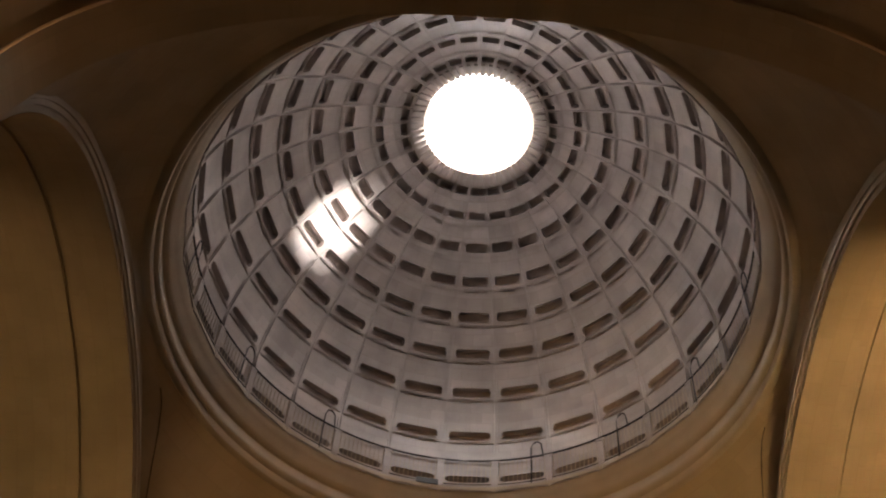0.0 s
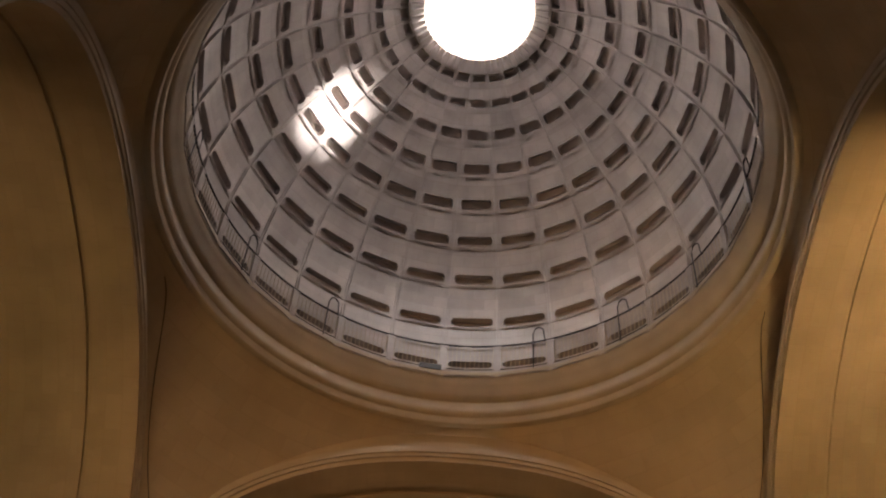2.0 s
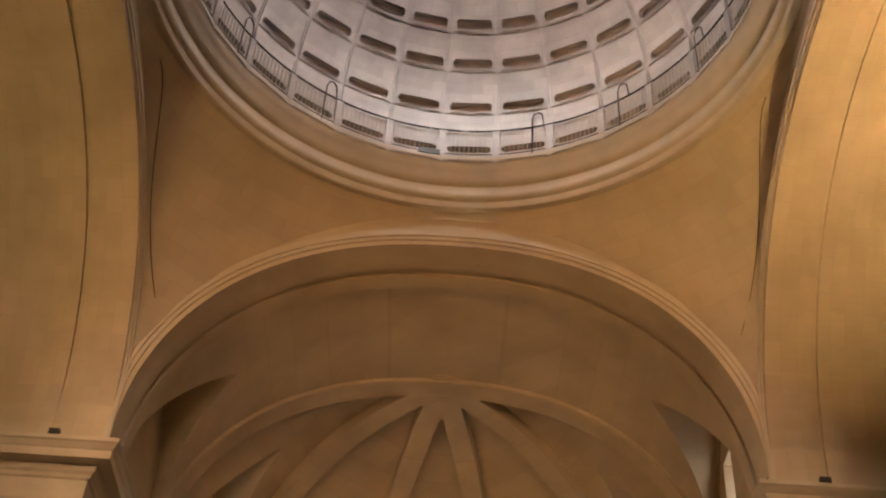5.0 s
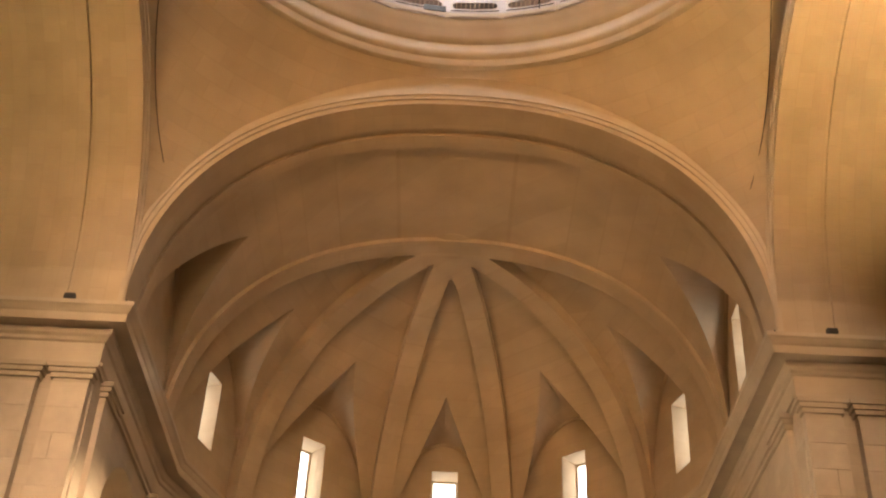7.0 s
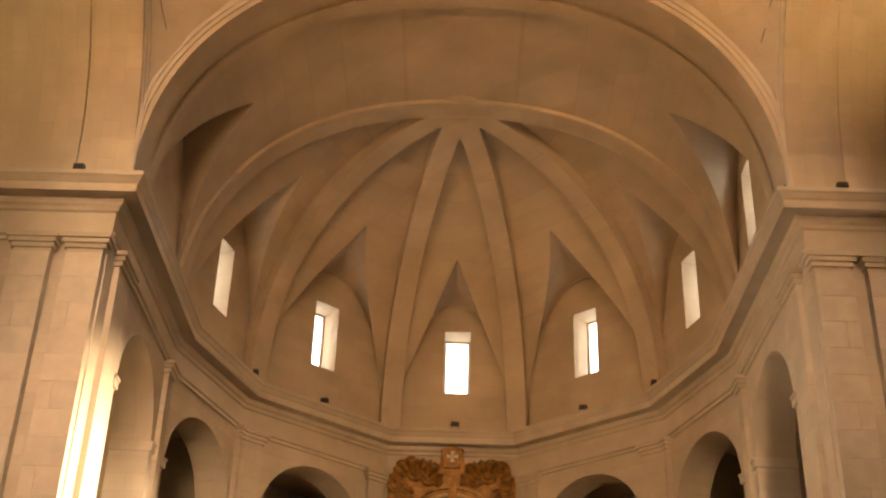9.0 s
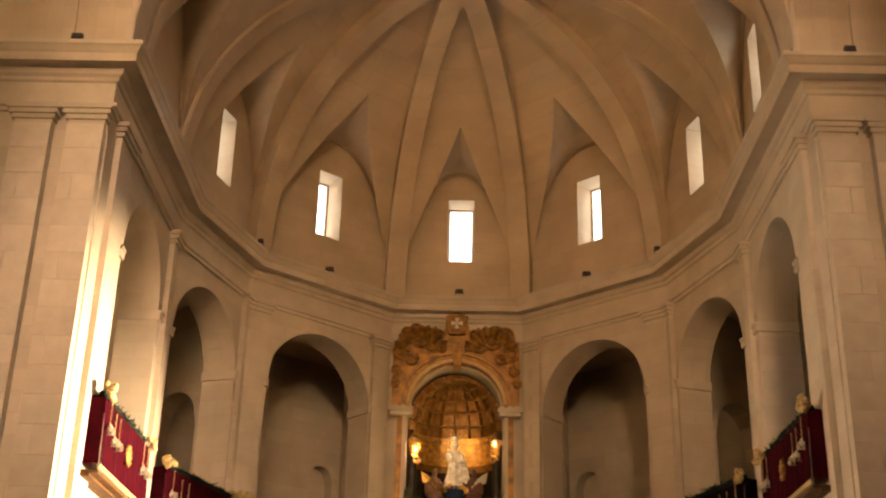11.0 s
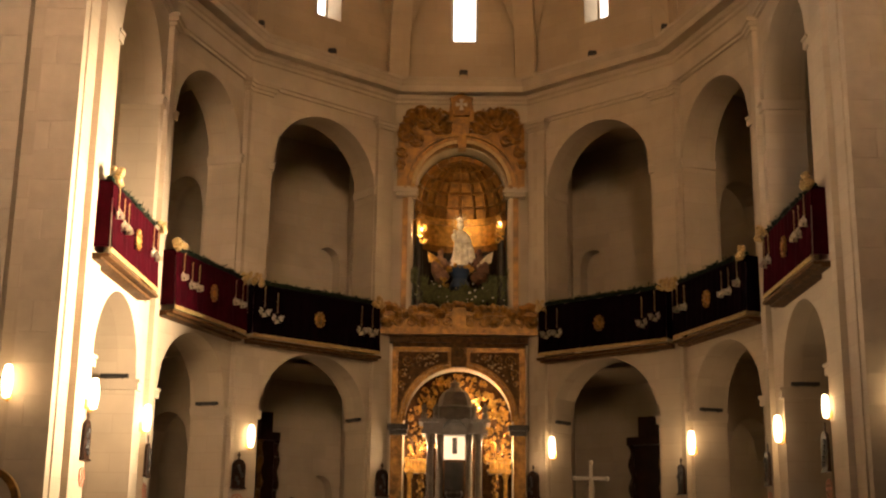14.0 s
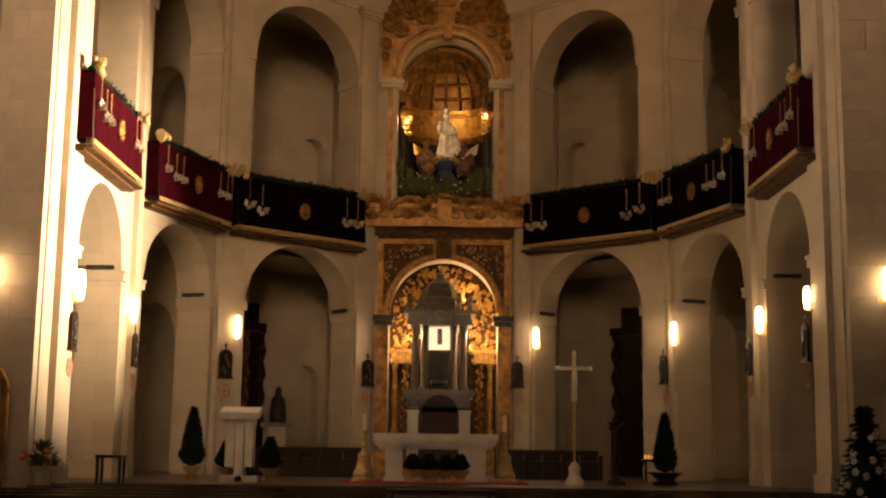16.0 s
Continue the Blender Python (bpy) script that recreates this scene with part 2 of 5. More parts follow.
# ---- presbytery walls ----
OPEN = {1: (2.0, 5.55, 1.85, 5.15), 2: (0.22, 3.62, 0.22, 3.52), 3: (0.84, 4.38, 0.80, 4.32)}
LOW_SPRING, TRIBUNE = 5.30, 7.15
UP_SPRING = {1: 12.05, 2: 12.05, 3: 12.13}
WINDOW = {1: (3.45, 4.25), 2: (1.58, 2.38), 3: (2.14, 2.98), 4: (1.66, 2.48)}
bays_of = {}
for (nm, k), bay in BAYS.items():
    m = Mesh()
    if k < 4:
        u0, u1, l0, l1 = OPEN[k]
        arch_wall(m, bay, 0.0, 14.9, 0.95, [(l0, l1, 0.0, LOW_SPRING, True), (u0, u1, TRIBUNE, UP_SPRING[k], True)])
    else:
        arch_wall(m, bay, 0.0, 14.9, 0.95, [(0.45, 3.55, 0.0, 5.45, True), (0.62, 3.38, 8.55, 12.2, True)])
    structure("wall_%s_%d" % (nm, k), m, STONE, "pale limestone presbytery wall with round arches", "wall")
    m = Mesh()
    w0, w1 = WINDOW[k]
    blind = (nm, k) == ("left", 1)
    arch_wall(m, bay, 14.9, 21.5, 0.9, [] if blind else [(w0, w1, 17.0, 19.1, False)])
    structure("wall_upper_%s_%d" % (nm, k), m, PLASTER, "plastered lunette wall under the vault", "wall")
    if blind:
        continue
    # window: frame and pane
    win = structure("window_%s_%d" % (nm, k), None, None, "tall narrow window blazing with daylight", "window")
    mf = Mesh()
    for a, b, c, d in ((w0, w0 + 0.07, 17.0, 19.1), (w1 - 0.07, w1, 17.0, 19.1), (w0 + 0.07, w1 - 0.07, 17.0, 17.07), (w0 + 0.07, w1 - 0.07, 19.03, 19.1)):
        mf.box(a, b, -0.80, -0.72, c, d, bay.m(0, 0, 0))
    part("window_frame", mf, MOULD, win)
    mp = Mesh()
    mp.box(w0 + 0.07, w1 - 0.07, -0.77, -0.75, 17.07, 19.03, bay.m(0, 0, 0))
    part("pane", mp, GLASS, win)

# tribune and ambulatory behind the arches
OUT = [(10.9, 7.07), (10.8, 14.7), (8.8, 20.0), (3.4, 24.6), (-3.4, 24.6), (-8.8, 20.0), (-10.8, 14.7), (-10.9, 7.07)]
for a, b in zip(OUT[:-1], OUT[1:]):
    bay = Bay(a, b)
    for z0, z1 in ((0.0, 6.9), (7.0, 14.8)):
        c, w = bay.len / 2, 0.45
        m = Mesh()
        d, spring = -0.9, z0 + 2.9
        if a in ((8.8, 20.0), (-3.4, 24.6)):
            d, spring = 2.5 if a[0] > 0 else -2.5, (z0 + 3.65 if z0 < 1 else z0 + 3.85)
        arch_wall(m, bay, z0, z1, 0.4, [(c + d - w, c + d + w, z0 + 0.9 if z0 < 1 else z0, spring, True)], n=10)
        structure("wall_ambulatory", m, STONE, "outer wall of the tribunes with a small doorway", "wall")
for a, b in zip(OUT[:-1], OUT[1:]):
    m = Mesh()
    arch_wall(m, Bay(a, b), 0.0, 15.2, 0.2, [], s0=-0.3, s1=Bay(a, b).len + 0.3, o=-0.42)
    structure("wall_outer", m, STONE, "plain outer wall behind the tribunes", "wall")
# unseen plain shell over the apse, added to stop sky light leaking in
m = Mesh()
for x0, x1, y0, y1, z0, z1 in ((-12.6, -12.3, 8.6, 26.6, 0, 24.2), (12.3, 12.6, 8.6, 26.6, 0, 24.2), (-12.3, 12.3, 26.3, 26.6, 0, 24.2), (-12.6, 12.6, 7.8, 26.6, 24.2, 24.5)):
    m.box(x0, x1, y0, y1, z0, z1)
structure("ceiling_roof", m, PLASTER, "unseen plain shell over the apse, added to keep sky light out", "roof")
m = Mesh()
inner = [(7.9, 7.07), (7.9, 13.8), (6.5, 18.0), (2.4, 21.6), (-2.4, 21.6), (-6.5, 18.0), (-7.9, 13.8), (-7.9, 7.07)]
for z0, z1 in ((6.9, 7.14), (14.6, 14.8)):
    for k in range(7):
        for z in (z0, z1):
            m.face([(*inner[k], z), (*inner[k + 1], z), (*OUT[k + 1], z), (*OUT[k], z)])
structure("ceiling_tribune", m, PLASTER, "plastered tribune floors and ceilings", "ceiling")
for sd in (-1, 1):
    for a, b in ((1, 1), (2, 2), (3, 3)):
        m = Mesh()
        p, q = Vector((inner[a][0], inner[a][1])), Vector((OUT[b][0], OUT[b][1]))
        w = Bay((p.x * sd, p.y), (q.x * sd, q.y))
        L = w.len
        arch_wall(m, w, 0.0, 14.7, 0.6, [(0.5, L - 0.5, 0.0, 4.4, True), (0.5, L - 0.5, 7.15, 11.0, True)], o=0.3, n=12)
        structure("wall_cross", m, STONE, "cross wall with arches between the tribune bays", "wall")

# pilasters with caps, imposts, frieze line


def pilaster(mesh, mt, w, z0, z1, d=0.13, cap=True):
    mesh.box(-w / 2, w / 2, 0, d, z0, z1, mt)
    if cap:
        for e, a, b in ((0.05, z1, z1 + 0.10), (0.10, z1 + 0.10, z1 + 0.20), (0.15, z1 + 0.20, z1 + 0.30)):
            mesh.box(-w / 2 - e, w / 2 + e, 0, d + e, a, b, mt)
    mesh.box(-w / 2 - 0.05, w / 2 + 0.05, 0, d + 0.05, z0, z0 + 0.35, mt)


for sd in (-1, 1):
    nm = "left" if sd < 0 else "right"
    for k, s, w in ((1, 1.00, 0.9), (1, 6.05, 0.42), (2, 3.86, 0.30), (3, 0.36, 0.62), (3, 4.68, 0.55)):
        m = Mesh()
        pilaster(m, BAYS[nm, k].m(s, 0, 0), w, FLOOR_Z, 14.0)
        structure("trim_pilaster", m, STONE, "flat limestone pilaster with a moulded cap", "pilaster")
for (nm, k), bay in BAYS.items():
    if k == 4:
        continue
    m = Mesh()
    u0, u1, l0, l1 = OPEN[k]
    for z, a, b in ((UP_SPRING[k], u0, u1), (LOW_SPRING, l0, l1)):
        for s, e in ((a, -1), (b, 1)):
            lo, hi = (s - 0.28, s + 0.05) if e < 0 else (s - 0.05, s + 0.28)
            m.box(lo, hi, -0.96, 0.06, z - 0.16, z, bay.m(0, 0, 0))
            m.box(lo, hi, -0.98, 0.09, z, z + 0.07, bay.m(0, 0, 0))
    structure("trim_impost", m, MOULD, "moulded stone imposts at the arch springing", "moulding")

# the great cornice, all round
far = [(-17, P), (-P, P), (-7.03, 13.56), (-5.82, 17.30), (-2.0, 20.65), (2.0, 20.65), (5.82, 17.30), (7.03, 13.56), (P, P), (17, P)]
near = [(17, -P), (P, -P), (P, -34)], [(-P, -34), (-P, -P), (-17, -P)]
PROFILE = [(0, 14.25), (0.07, 14.25), (0.07, 14.33), (0.12, 14.36), (0.12, 14.43), (0.03, 14.46), (0.03, 14.93), (0.08, 14.96), (0.10, 15.03),
           (0.17, 15.08), (0.19, 15.20), (0.47, 15.21), (0.47, 15.18), (0.51, 15.18), (0.51, 15.36), (0.54, 15.39), (0.60, 15.48), (0.64, 15.51), (0.64, 15.60), (0.0, SPRING + 0.05), (-0.3, SPRING + 0.05)]
m = Mesh()
for path in (far, *near):
    sweep(m, path, PROFILE)
structure("trim_cornice", m, MOULD, "deep moulded stone cornice running round the church", "cornice")

# ---- crossing piers, transept and nave shell ----
PIERS = []


def shell_wall(a, b, inward, what):
    w = Bay(a, b)
    w.n = Vector(inward)
    m = Mesh()
    arch_wall(m, w, 0.0, 24.0, 0.6, [])
    structure("wall_" + what, m, STONE, "plain limestone wall of nave and transept", "wall")


for sd in (-1, 1):
    for yd in (1, -1):
        shell_wall((P * sd, P * yd), (17 * sd, P * yd), (0, -yd), "transept_side")
    shell_wall((17 * sd, -P), (17 * sd, P), (-sd, 0), "transept_end")
    shell_wall((P * sd, -34), (P * sd, -P), (-sd, 0), "nave_side")
shell_wall((-P, -34), (P, -34), (0, 1), "nave_end")
for sd in (-1, 1):
    w = Bay((P * sd, P), (17 * sd, P))
    w.n = Vector((0, -1))
    for s, wd in ((0.40, 0.74), (1.47, 0.76), (3.4, 0.9)):
        m = Mesh()
        pilaster(m, w.m(s, 0, 0), wd, 0.0, 13.98, 0.21)
        ob = structure("trim_pilaster", m, STONE, "tall limestone pilaster of the crossing pier", "pilaster")
        PIERS.append((ob, w.m(s, 0.21, 0), wd))

# vault ribs of the four arms: arches of the crossing
RIN = 6.34


def arch_band(mesh, axis, sd, t0, t1, r, rout, n=48, corner=99.0):
    """A half-ring, radius r to rout, from t0 to t1 along the arm."""
    def pt(rr, a, t):
        c, d = math.cos(a), math.sin(a)
        u, z = math.copysign(abs(c) ** 0.889, c) * (rr + 0.46), SPRING + (rr - 0.12) * abs(d) ** 0.889
        u = math.copysign(min(abs(u), corner + 0.12 * max(0.0, abs(u) - corner)), u)
        return (u, t * sd, z) if axis == "y" else (t * sd, u, z)
    an = [math.pi * k / n for k in range(n + 1)]
    mesh.grid([[pt(r, a, t) for a in an] for t in (t0, t1)], [[(r * a, t) for a in an] for t in (t0, t1)])
    for t in (t0, t1):
        mesh.grid([[pt(rr, a, t) for a in an] for rr in (r, rout)], [[(r * a, rr) for a in an] for rr in (r, rout)])


for axis, sd in (("y", 1), ("x", -1), ("x", 1), ("y", -1)):
    for t0, t1, r in ((6.85, 7.72, RIN), (8.0, 8.45, RIN + 0.03), (7.70, 8.02, RIN + 0.10)):
        m = Mesh()
        arch_band(m, axis, sd, t0, t1, r, 7.2)
        structure("vault_arch", m, PLASTER, "broad round crossing arch of dressed stone", "arch")
    m = Mesh()
    for r, t in ((RIN + 0.12, 6.80), (RIN + 0.22, 6.76), (RIN + 0.34, 6.80)):
        arch_band(m, axis, sd, t, 6.90, r, r + 0.10, corner=6.75)
    structure("trim_arch", m, MOULD, "moulded archivolt round the crossing arch", "moulding")
    if (axis, sd) != ("y", 1):
        m = Mesh()
        end = 34 if axis == "y" else 17
        arch_band(m, axis, sd, 8.4, end, RIN + 0.12, 8.0)
        structure("ceiling_vault", m, PLASTER, "plastered barrel vault", "ceiling")

# pendentives: the part of a sphere between the four arches and the ring
RS = 7.0 * math.sqrt(2)
m = Mesh()
n = 96
rows, uvs = [], []
for j in range(13):
    row, uv = [], []
    for k in range(n + 1):
        a = 2 * math.pi * k / n
        c = max(abs(math.cos(a)), abs(math.sin(a)))
        r = 6.55 + (6.88 / c - 6.55) * j / 12
        z = SPRING + math.sqrt(max(0.0, RS * RS - r * r))
        row.append((r * math.cos(a), r * math.sin(a), z))
        uv.append((7 * a, z))
    rows.append(row)
    uvs.append(uv)
m.grid(rows, uvs)
structure("ceiling_pendentives", m, PLASTER, "four curved pendentives under the dome", "ceiling", smooth=True)

# ring cornice under the dome
m = Mesh()
m.lathe([(6.82, 22.86), (6.66, 22.80), (6.58, 22.82), (6.55, 22.88), (6.55, 23.0), (6.47, 23.05), (6.44, 23.14), (6.47, 23.22), (6.47, 23.42), (6.40, 23.46), (6.34, 23.56),
         (6.30, 23.68), (6.24, 23.78), (6.19, 23.88), (6.17, 24.0), (6.17, 24.16), (6.19, 24.2), (6.62, 24.2)], 96)
structure("trim_ring", m, MOULD, "moulded stone ring carrying the dome", "cornice", smooth=True)

# ---- dome ----
RD, ZD = 6.5, 25.2
OCU = 1.37
m = Mesh()
lat_top = math.degrees(math.acos((OCU + 0.12) / RD))
prof = [(RD, 24.0), (RD, 24.6)] + [(RD * math.cos(radians(l)), ZD + RD * math.sin(radians(l))) for l in np.linspace(0, lat_top, 36)]
m.lathe(prof, 116)
prof2 = [(RD + 0.2, 24.0)] + [((RD + 0.2) * math.cos(radians(l)), ZD + (RD + 0.2) * math.sin(radians(l))) for l in np.linspace(0, lat_top + 1, 20)]
m.lathe(prof2, 58)
dome = structure("ceiling_dome", m, DOME, "coffered grey stone dome with a round oculus", "ceiling", smooth=True)
m = Mesh()
m.lathe([(1.62, 31.40), (1.60, 31.33), (1.50, 31.33), (1.47, 31.40), (1.42, 31.43), (1.42, 31.50), (1.37, 31.54), (1.37, 31.62), (1.9, 31.62), (1.9, 31.2)], 64)
structure("trim_oculus", m, MOULD, "moulded stone rim of the oculus", "moulding", smooth=True)
pane = Mesh()
pane.lathe([(1.42, 31.63), (1.42, 32.9)], 48)
win = structure("window_oculus", None, None, "round oculus glazing white with daylight", "window")
ob = part("pane", pane, OCULUS, win)
ob.visible_shadow = False
pane = Mesh()
pane.lathe([(0.0, 33.1), (0.8, 33.05), (1.42, 32.9)], 48)
ob = part("lantern_cap", pane, LANTERN_TOP, win)
ob.visible_shadow = False

# unseen lantern piers, spaced so the sun between them falls in two streaks
for a0, a1 in ((9, 15), (31, 62), (92, 107), (137, 152), (182, 197), (227, 242), (270, 285), (298, 332)):
    m = Mesh()
    m.lathe([(1.38, 31.60), (1.38, 32.92), (1.52, 32.92), (1.52, 31.60)], 5, a0=a0 - 33, a1=a1 - 33)
    part("pier", m, MOULD, win, "unseen stone lantern pier that shapes the sun patch")

# coffering: every cell is framed by thin joints and has a deep slot over a raised string
ROWS = [8.1, 20.6, 31.0, 40.4, 49.4, 57.8, 65.6, 71.8]
NCOL = 29
PITCH = 360.0 / NCOL


def sp(r, az, lat):
    az, lat = radians(az), radians(lat)
    return Vector((r * math.cos(lat) * math.sin(az), r * math.cos(lat) * math.cos(az), ZD + r * math.sin(lat)))


def patch(mesh, a0, a1, l0, l1, r0, r1=None):
    r1 = r0 if r1 is None else r1
    k = 0.113
    mesh.face([sp(r0, a0, l0), sp(r0, a1, l0), sp(r1, a1, l1), sp(r1, a0, l1)], [(a0 * k, l0 * k), (a1 * k, l0 * k), (a1 * k, l1 * k), (a0 * k, l1 * k)])


RI = RD - 0.22          # inner face of the coffering
for i in range(-1, len(ROWS)):
    nxt = ROWS[i + 1] if i + 1 < len(ROWS) else 75.4
    l0 = ROWS[i] - 2.5 if i >= 0 else -11.2
    l1 = nxt - 2.5 if i + 1 < len(ROWS) else 75.4
    sh = 1.2 if i < 6 else 1.0
    c0, c1 = (ROWS[i] - sh, ROWS[i] + sh) if i >= 0 else (-7.4, -5.2)
    az, e = 0.0, PITCH / 2
    m = Mesh()
    cuts = [-e, -e + 0.32, -4.95, -4.55, -1.4, 1.4, 4.55, 4.95, e - 0.32, e]
    lats = [l0, l0 + 0.45, c0, c0 + 0.45, c1 - 0.45, c1] + list(np.linspace(c1, l1, 4)[1:])
    for a in range(len(cuts) - 1):
        joint = a in (0, len(cuts) - 2)
        for b in range(len(lats) - 1):
            if joint:
                r = RI + 0.014
            elif b == 0:
                r = RI - 0.012
            elif b in (2, 3, 4) and 2 <= a <= 6 and (b == 3 or 3 <= a <= 5):
                continue
            else:
                r = RI
            patch(m, az + cuts[a], az + cuts[a + 1], lats[b], lats[b + 1], r)
    for a in (cuts[1], cuts[-2]):
        m.face([sp(RI - 0.012, az + a, l0), sp(RI + 0.05, az + a, l0), sp(RI + 0.05, az + a, l1), sp(RI, az + a, l1)])
    for l in (lats[0], lats[1]):
        m.face([sp(RI - 0.012, az + cuts[1], l), sp(RI - 0.012, az + cuts[-2], l), sp(RI + 0.01, az + cuts[-2], l), sp(RI + 0.01, az + cuts[1], l)])
    # the pocket: chamfered outline, ledge and back
    out = [(-4.95, lats[3]), (-4.55, c0), (4.55, c0), (4.95, lats[3]), (4.95, lats[4]), (4.55, c1), (-4.55, c1), (-4.95, lats[4])]
    for q in range(8):
        (p0, z0), (p1, z1) = out[q], out[(q + 1) % 8]
        m.face([sp(RI, az + p0, z0), sp(RI, az + p1, z1), sp(RI + 0.18, az + p1 * 0.97, z1), sp(RI + 0.18, az + p0 * 0.97, z0)])
    m.face([sp(RI + 0.18, az + p * 0.97, z) for p, z in out])
    panel = m.data("coffer_panel", DOME)
    for k in range(NCOL):
        ob = new("coffer_panel", panel)
        ob.parent = dome
        ob.matrix_world = Matrix.Rotation(-radians(2.4 + PITCH * k), 4, "Z")
# short radial fins round the oculus
m = Mesh()
f = [(-0.05, 73.4), (0.05, 73.4), (0.05, 76.6), (-0.05, 76.6)]


def fin(q, r):
    p = sp(r, 0, q[1])
    return (p.x + q[0], p.y, p.z)


m.face([fin(q, RI - 0.07) for q in f])
for q in range(4):
    m.face([fin(f[q], RI - 0.07), fin(f[(q + 1) % 4], RI - 0.07), fin(f[(q + 1) % 4], RI + 0.05), fin(f[q], RI + 0.05)])
fin_mesh = m.data("fin", DOME)
for k in range(2 * NCOL):
    ob = new("fin", fin_mesh)
    ob.parent = dome
    ob.matrix_world = Matrix.Rotation(radians(-2.4 - PITCH * (k + 0.5) / 2), 4, "Z")

# gallery railing at the foot of the dome
rail = tagged(new("gallery_railing"), "thin iron gallery railing with stone posts round the dome", "railing")
m = Mesh()
for z, r in ((25.16, 0.024), (24.30, 0.016)):
    m.tube([(6.21 * math.sin(a), 6.21 * math.cos(a), z) for a in [2 * math.pi * k / 120 for k in range(121)]], r, 6)
part("top_rail", m, IRON, rail, "dark iron hand rail")
bal = Mesh()
for k in range(NCOL):
    a = radians(2.4 + PITCH * (k + 0.5))
    mt = Matrix.Translation((6.225 * math.sin(a), 6.225 * math.cos(a), 24.2)) @ Matrix.Rotation(-a, 4, "Z")
    m = Mesh()
    m.box(-0.085, 0.085, -0.04, 0.03, 0.0, 0.84, mt)
    m.box(-0.10, 0.10, -0.045, 0.04, 0.84, 0.92, mt)
    part("post", m, DOME, rail, "pale stone post")
    for j in range(1, 12):
        b = a + radians(PITCH) * j / 12
        p = Vector((6.21 * math.sin(b), 6.21 * math.cos(b), 24.2))
        bal.tube([p, p + Vector((0, 0, 0.96))], 0.012, 4)
tagged(part("baluster", bal, MOULD, rail), kind="stuff")
for k, az in enumerate((-86, -57, -32.5, 17, 38, 60, 84)):
    a = radians(az)
    p = Vector((6.18 * math.sin(a), 6.18 * math.cos(a), 24.2))
    t = Vector((math.cos(a), -math.sin(a), 0))
    hook = thing("conduit_hook", None, None, "thin dark bent conduit rising above the gallery rail", "conduit", group="conduits on the gallery")
    m = Mesh()
    m.tube([p, p + Vector((0, 0, 1.25)), p + Vector((0, 0, 1.42)) + t * 0.06, p + Vector((0, 0, 1.46)) + t * 0.16, p + Vector((0, 0, 1.36)) + t * 0.26, p + Vector((0, 0, 0.9)) + t * 0.30], 0.018, 5)
    part("bent_pipe", m, IRON, hook)
box = thing("loudspeaker", None, None, "flat black loudspeaker box on the gallery ledge", "speaker")
m = Mesh()
a = radians(-6.6)
m.box(-0.27, 0.27, -0.05, 0.03, 0.0, 0.17, Matrix.Translation((6.21 * math.sin(a), 6.21 * math.cos(a), 24.2)) @ Matrix.Rotation(-a, 4, "Z"))
part("cabinet", m, DARKBOX, box)

# ---- apse vault ----
BOSS = Vector((0, 12.75, 22.22))
CROWN = Vector((0, 12.75, 22.38))        # the webs rise a little behind the ribs


def rib_pt(p, top, v):
    a = v * math.pi / 2
    c, d = max(0.0, math.cos(a)) ** 0.889, math.sin(a) ** 0.889
    return Vector((top[0] + (p[0] - top[0]) * c, top[1] + (p[1] - top[1]) * c, SPRING + (top[2] - SPRING) * d))


def web(mesh, p0, p1, t0, t1, vt, apex, nv=24, nu=6, nw=14):
    """Vault web between two ribs, with a lunette cut in over the wall p0-p1."""
    p0, p1 = Vector(p0), Vector(p1)

    def W(u, v):
        return rib_pt(p0, t0, v).lerp(rib_pt(p1, t1, v), u)

    def ug(v):
        return 0.5 * min(1.0, (v / vt)) ** 1.25
    ws = [k / nw for k in range(nw + 1)]
    vw = [vt * (0.35 * w + 0.65 * w * math.sin(w * math.pi / 2) ** 1.3) for w in ws]
    vs = vw + [vt + (1 - vt) * k / 12 for k in range(1, 13)]
    for side in (0, 1):
        rows = []
        for v in vs:
            g = ug(v)
            rows.append([W(g * i / nu if side == 0 else 1 - g * i / nu, v) for i in range(nu + 1)])
        mesh.grid(rows, [[(p.x + p.y, p.z) for p in r] for r in rows])
        rows, edge = [], []
        for w, v in zip(ws, vw):
            a = w * math.pi / 2
            u = 0.5 * (1 - math.cos(a))
            q = p0.lerp(p1, u if side == 0 else 1 - u)
            A = Vector((q.x, q.y, SPRING + (apex - SPRING) * math.sin(a)))
            g = ug(v)
            G = W(g if side == 0 else 1 - g, v)
            edge.append(A.lerp(G, 0.05 / max(0.05, (G - A).length)))
            rows.append([A.lerp(G, t / 6) for t in range(7)])
        mesh.grid(rows, [[(p.x + p.y, p.z) for p in r] for r in rows])
        mesh.tube(edge, 0.055, 6)


for sd, nm in ((-1, "left"), (1, "right")):
    for k in (2, 3):
        m = Mesh()
        a, b = CORNERS[k - 1], CORNERS[k]
        web(m, (a[0] * sd, a[1]), (b[0] * sd, b[1]), CROWN, CROWN, 0.55 if k == 2 else 0.535, 20.2)
        structure("ceiling_apse_%s_%d" % (nm, k), m, PLASTER, "apse vault web with a window lunette", "ceiling", smooth=True)
    m = Mesh()
    web(m, (7.02 * sd, 8.4), (7.02 * sd, 12.5), (0, 8.4, SPRING + 6.45), (0, 12.5, SPRING + 6.45), 0.50, 20.2)
    structure("ceiling_presbytery_%s" % nm, m, PLASTER, "presbytery barrel vault with a window lunette", "ceiling", smooth=True)
m = Mesh()
web(m, (-2.0, 20.65), (2.0, 20.65), CROWN, CROWN, 0.50, 20.0)
structure("ceiling_apse_centre", m, PLASTER, "apse vault web with a window lunette", "ceiling", smooth=True)

